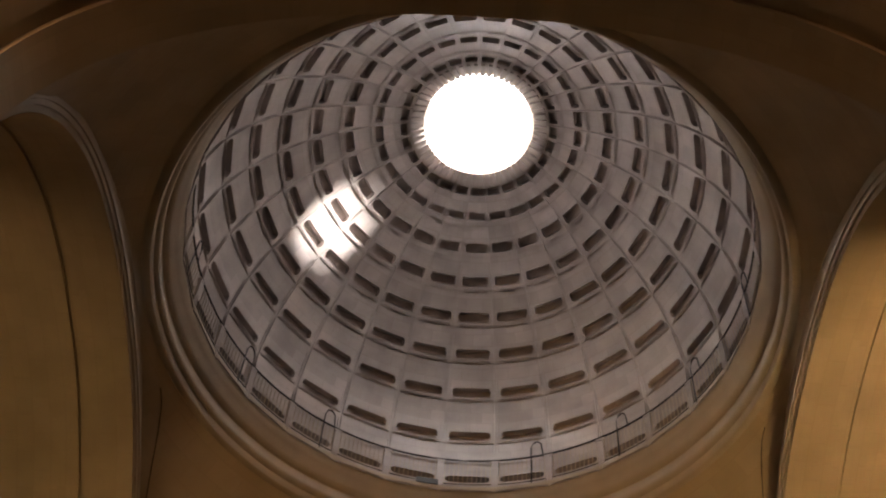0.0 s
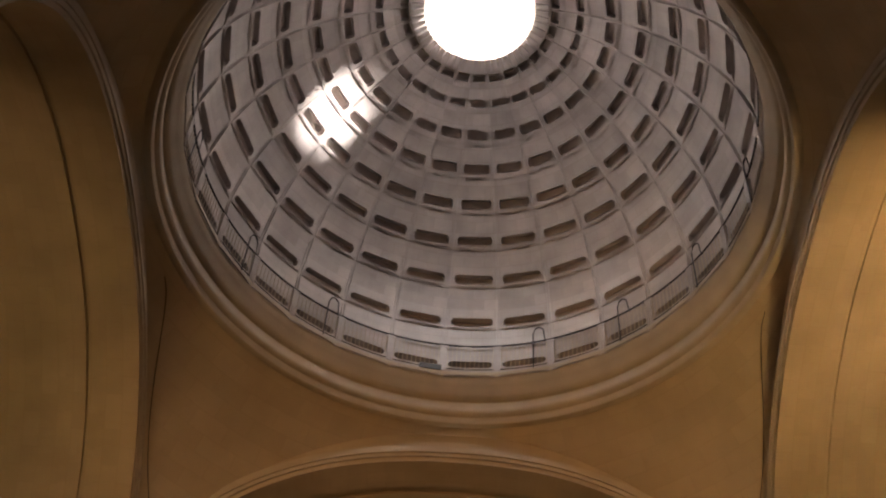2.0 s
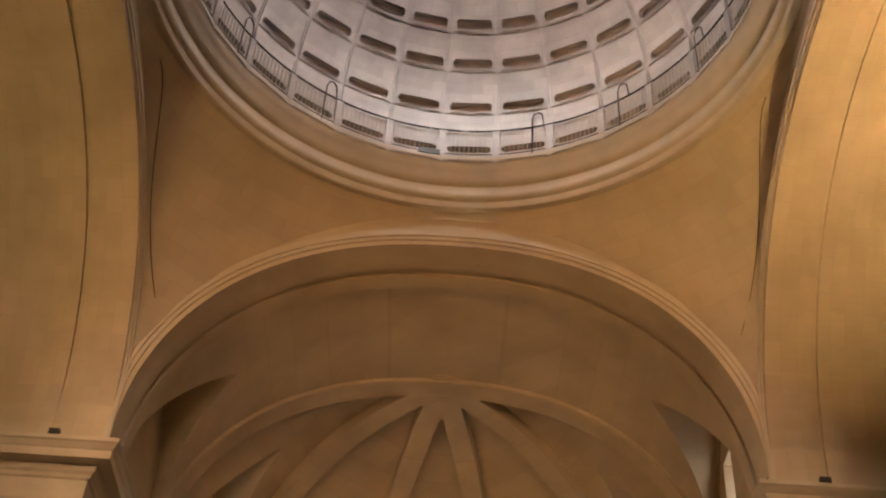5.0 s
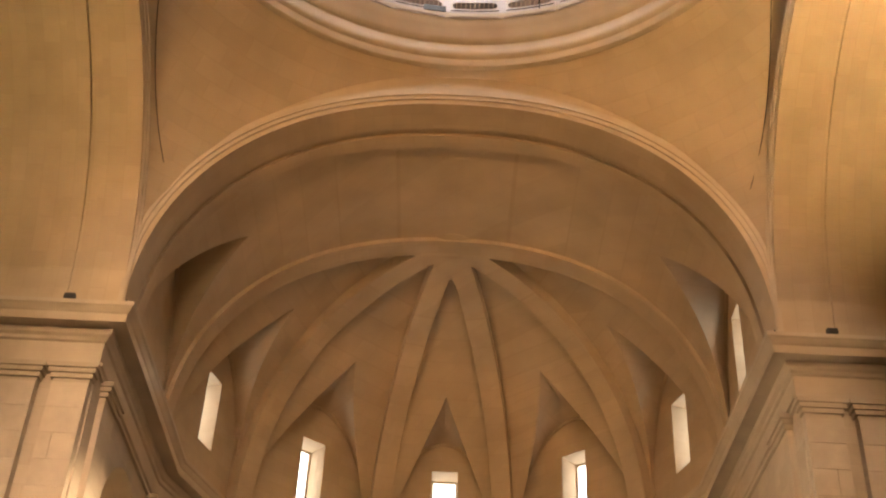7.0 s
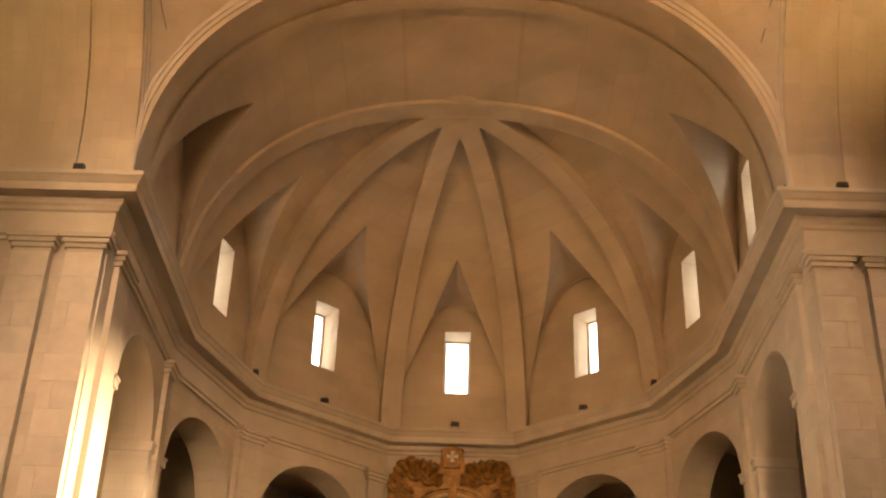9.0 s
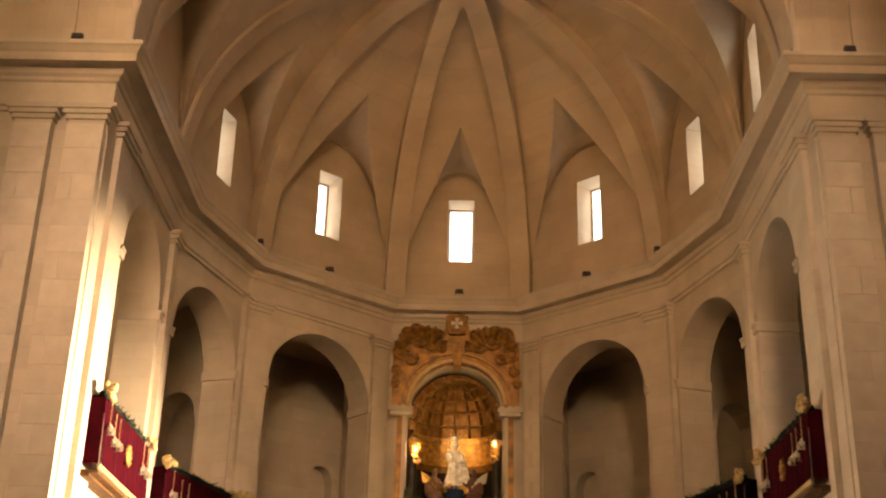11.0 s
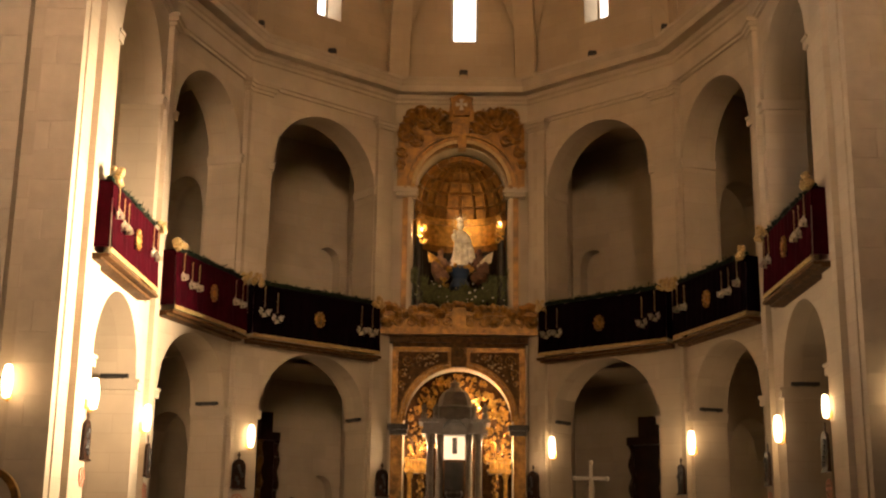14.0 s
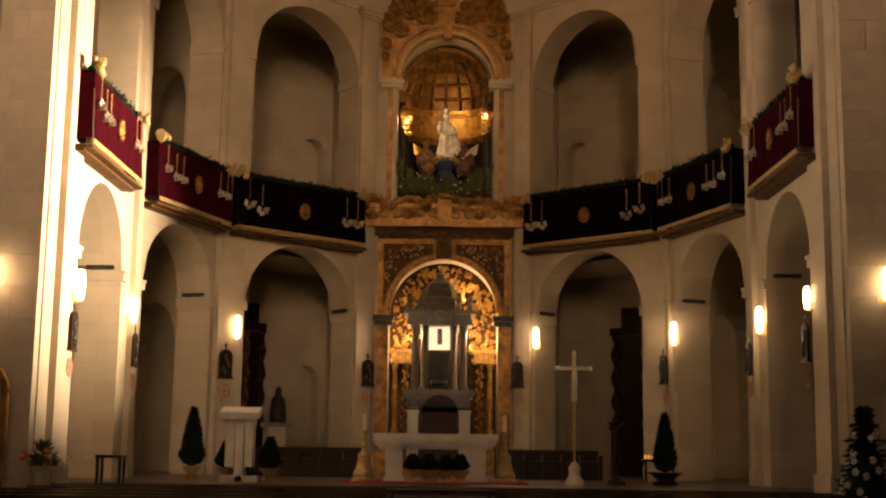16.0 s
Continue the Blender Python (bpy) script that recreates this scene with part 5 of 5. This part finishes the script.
potted((-5.48, 13.0, FLOOR_Z), 1.25, 0.30, "slim clipped conifer in a bronze pot")
potted((4.92, 13.0, FLOOR_Z), 1.25, 0.28, "slim clipped conifer in a wide dark bowl", pot=DARKBOX, wide=1.75)
potted((-4.45, 11.4, FLOOR_Z), 0.5, 0.24, "low green bush in a pot by the lectern")
potted((-3.55, 11.4, FLOOR_Z), 0.6, 0.24, "low green bush in a pot by the lectern")
for x in (-0.6, -0.25, 0.1, 0.4):
    potted((x, AY - 0.75, FLOOR_Z), 0.28, 0.17, "small dark plant set before the altar")
# lectern
lec = thing("lectern", None, None, "white marble lectern with a sloping top", "lectern")
m = Mesh()
mt = Matrix.Translation((-4.12, 11.0, 2.22)) @ Matrix.Rotation(radians(14), 4, "X")
m.box(-0.40, 0.40, -0.26, 0.26, 0.0, 0.14, mt)
part("top", m, WHITE, lec)
for x0, x1, z0, z1 in ((-4.42, -3.82, 2.05, 2.2), (-4.20, -4.03, FLOOR_Z, 2.05), (-4.40, -4.22, 1.2, 2.05), (-4.0, -3.84, 1.2, 2.05), (-4.5, -3.74, FLOOR_Z, 1.02)):
    m = Mesh()
    m.box(x0, x1, 10.85, 11.2, z0, z1)
    part("panel", m, WHITE, lec)


def candlestick(p, h, label="tall gilded candlestick with a white candle"):
    ob = thing("candlestick", None, None, label, "candlestick", group="candlesticks")
    ob.location = p
    m = Mesh()
    m.lathe([(0.0, 0.0), (0.27, 0.0), (0.28, 0.05), (0.22, 0.10), (0.24, 0.16), (0.17, 0.30), (0.13, 0.50), (0.15, 0.56), (0.07, 0.64), (0.05, 0.70), (0.08, 0.76), (0.045, 0.84), (0.075, 0.92), (0.045, h - 0.5), (0.09, h - 0.40), (0.11, h - 0.36), (0.0, h - 0.36)], 12)
    part("stem", m, FRINGE, ob, "gilded turned stem", smooth=True)
    m = Mesh()
    m.lathe([(0.045, h - 0.36), (0.045, h - 0.02), (0.0, h)], 10)
    part("candle", m, CANDLE, ob, "white wax candle")


candlestick((-1.66, AY, FLOOR_Z), 1.45)
candlestick((1.36, AY, FLOOR_Z), 1.45)
m = Mesh()
# processional cross on a pole
cr = thing("standing_crucifix", None, None, "pale crucifix on a tall pole with a stone foot", "crucifix")
m.box(-0.035, 0.035, -0.03, 0.03, 0, 0.75, Matrix.Translation((2.82, 12.0, 2.92)))
m.box(-0.335, 0.335, -0.03, 0.03, 0.40, 0.47, Matrix.Translation((2.82, 12.0, 2.92)))
for x, z in ((-0.34, 0.435), (0.34, 0.435), (0, 0.76)):
    m.ball((2.82 + x, 12.0, 2.92 + z), 0.055, 8)
part("cross", m, CANDLE, cr, "pale cross")
m = Mesh()
m.tube([(2.82, 11.95, 3.34), (2.83, 11.94, 3.1), (2.82, 11.95, 2.9), (2.82, 11.95, 2.72)], [0.04, 0.06, 0.05, 0.03], 8)
m.box(-0.06, 0.06, -0.05, 0.05, 0, 0.16, Matrix.Translation((2.82, 12.0, 2.66)))
part("carving", m, CANDLE, cr)
m = Mesh()
m.tube([(2.82, 12.0, 1.35), (2.82, 12.0, 2.95)], 0.025, 8)
part("pole", m, FRINGE, cr)
m = Mesh()
m.lathe([(0.0, 0.9), (0.20, 0.9), (0.18, 1.0), (0.11, 1.1), (0.13, 1.25), (0.06, 1.36), (0.0, 1.38)], 12, Matrix.Translation((2.82, 12.0, 0)))
part("foot", m, CANDLE, cr)
cs = thing("paschal_stand", None, None, "dark turned candle stand with a wide dish", "candle stand")
m = Mesh()
m.lathe([(0.0, 0.9), (0.22, 0.9), (0.20, 0.98), (0.06, 1.1), (0.05, 1.4), (0.08, 1.5), (0.04, 1.6), (0.04, 2.1), (0.16, 2.18), (0.17, 2.22), (0.0, 2.22)], 12, Matrix.Translation((3.70, 12.0, 0)))
part("stand", m, WOOD, cs, smooth=True)
# dark figure on a console in the ambulatory
con = thing("console_table", None, None, "grey marble console shelf on a stone foot", "console")
m = Mesh()
m.box(-5.05, -4.15, 20.3, 20.75, 2.16, 2.28)
part("shelf", m, MARBLE, con)
m = Mesh()
m.box(-4.85, -4.35, 20.4, 20.7, FLOOR_Z, 2.16)
part("foot", m, STONE, con)
m = Mesh()
m.lathe([(0.0, 2.28), (0.24, 2.28), (0.25, 2.5), (0.22, 2.75), (0.19, 2.95), (0.09, 3.06), (0.10, 3.16), (0.07, 3.26), (0.0, 3.30)], 16, Matrix.Translation((-4.6, 20.5, 0)))
thing("statue", m, WOOD, "small dark draped statue on the marble console", "statue", smooth=True)
# choir stalls
for x0, x1 in ((-4.7, -1.9), (1.6, 3.9)):
    ob = thing("choir_stall", None, None, "low dark wooden choir stall against the arch", "bench", group="choir stalls")
    m = Mesh()
    m.box(x0, x1, 16.6, 16.7, FLOOR_Z, 1.62)
    part("back", m, WOOD, ob)
    m = Mesh()
    m.box(x0, x1, 16.15, 16.6, 1.28, 1.34)
    m.box(x0, x1, 16.2, 16.3, FLOOR_Z, 1.28)
    part("seat", m, WOOD, ob)
    for k in range(6):
        m = Mesh()
        x = x0 + (x1 - x0) * k / 5
        m.box(x - 0.04, x + 0.04, 16.1, 16.6, FLOOR_Z, 1.5)
        part("arm", m, WOOD, ob)
# christmas tree by the pier
random.seed(4)
tr = thing("christmas_tree", None, None, "dark fir tree hung with pale flower ornaments", "tree")
tr.location = (7.10, 6.3, 0.0)
m = Mesh()
m.tube([(0, 0, 0.0), (0, 0, 2.3)], [0.06, 0.01], 7)
part("trunk", m, WOOD, tr)
m = Mesh()
for lv in range(24):
    z = 0.50 + lv * 0.08
    L = 0.62 * (1 - lv / 25) + 0.03 + 0.05 * math.sin(lv * 2.3)
    for k in range(12):
        a = k * 0.571 + lv * 0.9 + random.uniform(-0.1, 0.1)
        tip = Vector((math.cos(a) * L, math.sin(a) * L, z - 0.12 * L))
        base = Vector((0, 0, z + 0.05))
        for q in range(16):
            t = q / 15
            p = base.lerp(tip, t)
            d = Vector((math.cos(a + random.uniform(-1, 1)), math.sin(a + random.uniform(-1, 1)), random.uniform(-0.4, 0.5))).normalized() * 0.10
            e = d.orthogonal().normalized() * 0.016
            m.face([p - e, p + e, p + d])
            m.face([p - Vector((0, 0, 0.015)), p + Vector((0, 0, 0.015)), p + d])
m.lathe([(0.0, 0.5), (0.42, 0.6), (0.30, 1.2), (0.13, 1.9), (0.0, 2.35)], 12)
part("needles", m, GREEN, tr, "dark fir needles")
for k in range(34):
    z = random.uniform(0.7, 2.1)
    a = random.uniform(2.6, 6.8)
    r = 0.54 * (1 - (z - 0.55) / 1.95) + 0.01
    m = Mesh()
    for j in range(5):
        b = j * 1.257
        m.ball((r * math.cos(a) + 0.03 * math.cos(b), r * math.sin(a) - 0.02, z + 0.04 * math.sin(b)), 0.033, 6)
    part("ornament", m, PETAL, tr, "pale flower ornament")
RPAINT = material("faded_red_paint", (0.42, 0.16, 0.10), 0.8)
# stations of the cross and consecration crosses
for bay, s, o in ((LB(1), 1.30, 0.14), (LB(1), 5.95, 0.14), (LB(3), 0.18, 0.15), (LB(3), 4.80, 0.15), (RB(3), 4.80, 0.15), (RB(2), 3.92, 0.16), (RB(1), 6.15, 0.14), (RB(1), 1.75, 0.14)):
    ob = thing("station_plaque", None, None, "dark carved wooden plaque with a small cross on top", "plaque", group="plaques on the pilasters")
    ob.matrix_world = bay.m(s, o, 3.72)
    m = Mesh()
    m.box(-0.19, 0.19, 0, 0.06, -0.36, 0.16)
    for k in range(8):
        a0, a1 = math.pi * k / 8, math.pi * (k + 1) / 8
        q = [(0.19 * math.cos(a0), 0.16 + 0.19 * math.sin(a0)), (0.19 * math.cos(a1), 0.16 + 0.19 * math.sin(a1))]
        m.face([(0, 0.06, 0.16), (q[0][0], 0.06, q[0][1]), (q[1][0], 0.06, q[1][1])])
        m.face([(q[0][0], 0, q[0][1]), (q[1][0], 0, q[1][1]), (q[1][0], 0.06, q[1][1]), (q[0][0], 0.06, q[0][1])])
    m.box(-0.22, 0.22, 0, 0.085, -0.40, -0.36)
    part("panel", m, WOOD, ob)
    m = Mesh()
    m.box(-0.015, 0.015, 0.01, 0.03, 0.35, 0.52)
    m.box(-0.05, 0.05, 0.01, 0.03, 0.43, 0.46)
    part("cross", m, WOOD, ob)
    m = Mesh()
    for k in range(5):
        m.ball((random.uniform(-0.1, 0.1), 0.07, -0.25 + 0.1 * k), 0.05, 6, 1.3, 0.4)
    part("relief", m, DARKBOX, ob)
    m = Mesh()
    arc_ring(m, 0, 0, 0.15, 0.18, 0, 0.012, 0, 360, 24)
    for q in range(4):
        mr = Matrix.Rotation(radians(90 * q), 4, "Y")
        m.box(-0.02, 0.02, 0.0, 0.014, 0.02, 0.13, mr)
    cc = thing("consecration_cross", m, RPAINT, "faded red painted cross in a ring on the wall", "painted cross", group="painted crosses")
    cc.matrix_world = bay.m(s, o, 3.02)
# spotlight bars at the lower imposts
for (nm, k), bay in BAYS.items():
    if k == 4:
        continue
    ob = thing("spot_bar", None, None, "dark spotlight bar lying on the arch impost", "spotlight", group="spotlight bars")
    l1 = OPEN[k][3]
    ob.matrix_world = bay.m(l1 - 0.10, -0.45, LOW_SPRING + 0.07)
    m = Mesh()
    m.box(-0.06, 0.04, -0.30, 0.30, 0.02, 0.10)
    part("housing", m, DARKBOX, ob)
    m = Mesh()
    m.box(-0.03, 0.02, -0.2, -0.17, 0, 0.03)
    m.box(-0.03, 0.02, 0.17, 0.2, 0, 0.03)
    part("foot", m, IRON, ob)

# ---- foot of the left pier: flowers, stool, frame ----
ob = thing("low_stool", None, None, "dark red wooden stool against the pier", "stool")
m = Mesh()
m.box(-6.5, -6.0, 8.9, 9.3, 1.36, 1.42)
part("seat", m, WOOD, ob)
for x in (-6.48, -6.06):
    for y in (8.92, 9.24):
        m = Mesh()
        m.box(x, x + 0.05, y, y + 0.05, 0.7, 1.36)
        part("leg", m, WOOD, ob)
ob = thing("flower_stand", None, None, "orange and white flower bouquet on a pale stand", "flowers")
ob.location = (-6.62, 6.2, 0.0)
m = Mesh()
m.lathe([(0.0, 0), (0.2, 0), (0.2, 0.1), (0.13, 0.2), (0.13, 1.15), (0.2, 1.25), (0.0, 1.26)], 10)
part("stand", m, CANDLE, ob)
for col, nmx in (((0.6, 0.12, 0.02), "orange blooms"), ((0.65, 0.55, 0.35), "cream blooms")):
    m = Mesh()
    for k in range(22):
        m.ball((random.gauss(0, 0.14), random.gauss(0, 0.1), 1.42 + random.gauss(0, 0.09)), random.uniform(0.03, 0.06), 6, 0.8, 0.5)
    tagged(part("blooms", m, material(nmx.replace(" ", "_"), col, 0.8), ob, nmx), kind="stuff")
m = Mesh()
shrub_ball(m, (0, 0, 1.2), 0.24, 0.4, 160, 0.12)
part("leaves", m, LEAF, ob)
ob = thing("arched_frame", None, None, "carved wooden arched frame standing at the pier foot", "frame")
m = Mesh()
arc_ring(m, -7.95, 2.45, 0.5, 0.62, 6.3, 6.42)
for x in (-8.57, -7.45):
    m.box(x, x + 0.12, 6.3, 6.42, 0.0, 2.45)
m.ball((-7.38, 6.36, 2.5), 0.09, 8)
part("arch", m, OCHRE, ob, "gilded carved arch")
m = Mesh()
m.box(-8.5, -7.4, 6.2, 6.5, 0.0, 1.0)
part("chest", m, WOOD, ob)
m = Mesh()
m.lathe([(0.0, 1.0), (0.2, 1.0), (0.24, 1.3), (0.12, 1.6), (0.0, 1.75)], 10, Matrix.Translation((-7.85, 6.3, 0)))
part("relief", m, GOLD_DARK, ob)
# votive rack
ob = thing("votive_rack", None, None, "low rack of small burning votive candles", "candle rack")
m = Mesh()
m.box(4.75, 5.55, 15.0, 15.25, 1.38, 1.44)
m.box(4.8, 4.85, 15.05, 15.1, FLOOR_Z, 1.38)
m.box(5.45, 5.5, 15.05, 15.1, FLOOR_Z, 1.38)
part("rack", m, IRON, ob)
FLAME = material("flame", (1, 0.5, 0.15), 0.5, emit=((1.0, 0.42, 0.08), 0.05), var=0.02)
for k in range(9):
    m = Mesh()
    m.lathe([(0.022, 1.44), (0.022, 1.52), (0.0, 1.55)], 8, Matrix.Translation((4.82 + 0.08 * k, 15.1, 0)))
    part("candle", m, FLAME, ob)
# pews in the crossing
for sd in (-1, 1):
    for k in range(5):
        y = 5.4 - 1.15 * k
        ob = thing("pew", None, None, "long dark polished wooden pew facing the altar", "pew", group="pews in the crossing")
        x0, x1 = (-6.2, -0.9) if sd < 0 else (0.9, 6.2)
        m = Mesh()
        m.box(x0, x1, y - 0.02, y + 0.02, 0.45, 0.93)
        m.box(x0 - 0.02, x1 + 0.02, y - 0.06, y + 0.05, 0.93, 0.99)
        part("backrest", m, PEW, ob)
        m = Mesh()
        m.box(x0, x1, y, y + 0.42, 0.41, 0.45)
        part("seat", m, PEW, ob)
        for x in (x0, x1, (x0 + x1) / 2):
            m = Mesh()
            m.box(x - 0.03, x + 0.03, y - 0.08, y + 0.44, 0.0, 0.62)
            m.box(x - 0.03, x + 0.03, y - 0.05, y + 0.06, 0.62, 0.92)
            part("end_panel", m, PEW, ob)
# long frontal pew board across the aisle, before the steps
ob = thing("kneeler_rail", None, None, "long dark wooden kneeler across the aisle", "kneeler")
m = Mesh()
m.box(-0.88, 0.88, 5.3, 5.5, 0.90, 0.97)
part("rail", m, WOOD, ob)
for x in (-0.8, 0.74):
    m = Mesh()
    m.box(x, x + 0.06, 5.35, 5.45, 0.0, 0.9)
    part("leg", m, WOOD, ob)
# dark loudspeaker column on the near pier
ob = thing("loudspeaker", None, None, "tall dark loudspeaker column fixed to the near pier", "speaker")
m = Mesh()
m.box(-7.05, -6.80, -6.95, -6.70, 17.9, 20.0)
part("cabinet", m, DARKBOX, ob)

# dark altarpieces in the side spaces
for bay, spot, wide, lab in ((RB(3), (5.72, 22.15, FLOOR_Z), 0.85, "dark carved wooden side altarpiece in shadow"), (LB(3), (-5.75, 22.2, FLOOR_Z), 0.45, "dark side altarpiece with a pale twisted column")):
    ob = thing("side_altarpiece", None, None, lab, "altarpiece", group="side altarpieces")
    mt = bay.m(0, 0, 0)
    mt.translation = spot
    mt = mt @ Matrix.Diagonal((wide, 0.8, 1.2, 1))
    for z0, z1, w, d in ((0.0, 1.1, 0.75, 0.5), (1.1, 1.2, 0.8, 0.55), (1.2, 3.4, 0.6, 0.3), (3.4, 3.6, 0.78, 0.5), (3.6, 4.1, 0.45, 0.25)):
        m = Mesh()
        m.box(-w, w, -0.1, d, z0, z1, mt)
        part("tier", m, WOOD, ob)
    for x in (-0.62, 0.62):
        m = Mesh()
        m.tube([mt @ Vector((x + 0.035 * math.cos(k * 0.5), 0.42 + 0.035 * math.sin(k * 0.5), 1.2 + 0.045 * k)) for k in range(50)], [0.08 + 0.016 * math.cos(k * 0.5) for k in range(50)], 10)
        part("column", m, GOLD_DARK if x < 0 else WOOD, ob)

# coursed blocks of the crossing pilasters
BLOCK = material("dressed_block", (0.45, 0.37, 0.275), 0.8, var=0.07, scale=2.5, per_piece=0.045)
shapes = {}
for ob, mt, wd in PIERS:
    for k in range(24):
        z0 = 0.40 + 0.562 * k
        if wd > 0.85:
            spans = [(-wd / 2, -0.05 if k % 2 else 0.12), (-0.044 if k % 2 else 0.126, wd / 2)]
        else:
            spans = [(-wd / 2, wd / 2)] if k % 3 else [(-wd / 2, 0.1), (0.106, wd / 2)]
        for x0, x1 in spans:
            key = round(x1 - x0, 3)
            if key not in shapes:
                m = Mesh()
                h, e, d = 0.557, 0.003, 0.03
                L = x1 - x0
                f = [(e, d, e), (L - e, d, e), (L - e, d, h - e), (e, d, h - e)]
                b = [(0, d - e, 0), (L, d - e, 0), (L, d - e, h), (0, d - e, h)]
                c = [(0, 0, 0), (L, 0, 0), (L, 0, h), (0, 0, h)]
                m.face(f)
                for q in range(4):
                    m.face([f[q], f[(q + 1) % 4], b[(q + 1) % 4], b[q]])
                    m.face([b[q], b[(q + 1) % 4], c[(q + 1) % 4], c[q]])
                shapes[key] = m.data("stone_block", BLOCK)
            blk = new("stone_block", shapes[key])
            blk.parent = ob
            blk.matrix_world = mt @ Matrix.Translation((x0, 0, z0))

# thin cables running down the pendentives beside the transept arches
for sd in (-1, 1):
    ob = thing("wall_cable", None, None, "thin dark cable running down the pendentive", "cable", group="cables on the pendentives")
    pts = []
    for k in range(15):
        t = k / 14
        y, z = 2.4 + 4.05 * t, 22.62 - 3.3 * t ** 1.4
        pts.append(((math.sqrt(RS * RS - (z - SPRING) ** 2 - y * y) - 0.03) * sd, y, z))
    m = Mesh()
    m.tube(pts, 0.009, 5)
    part("wire", m, IRON, ob)
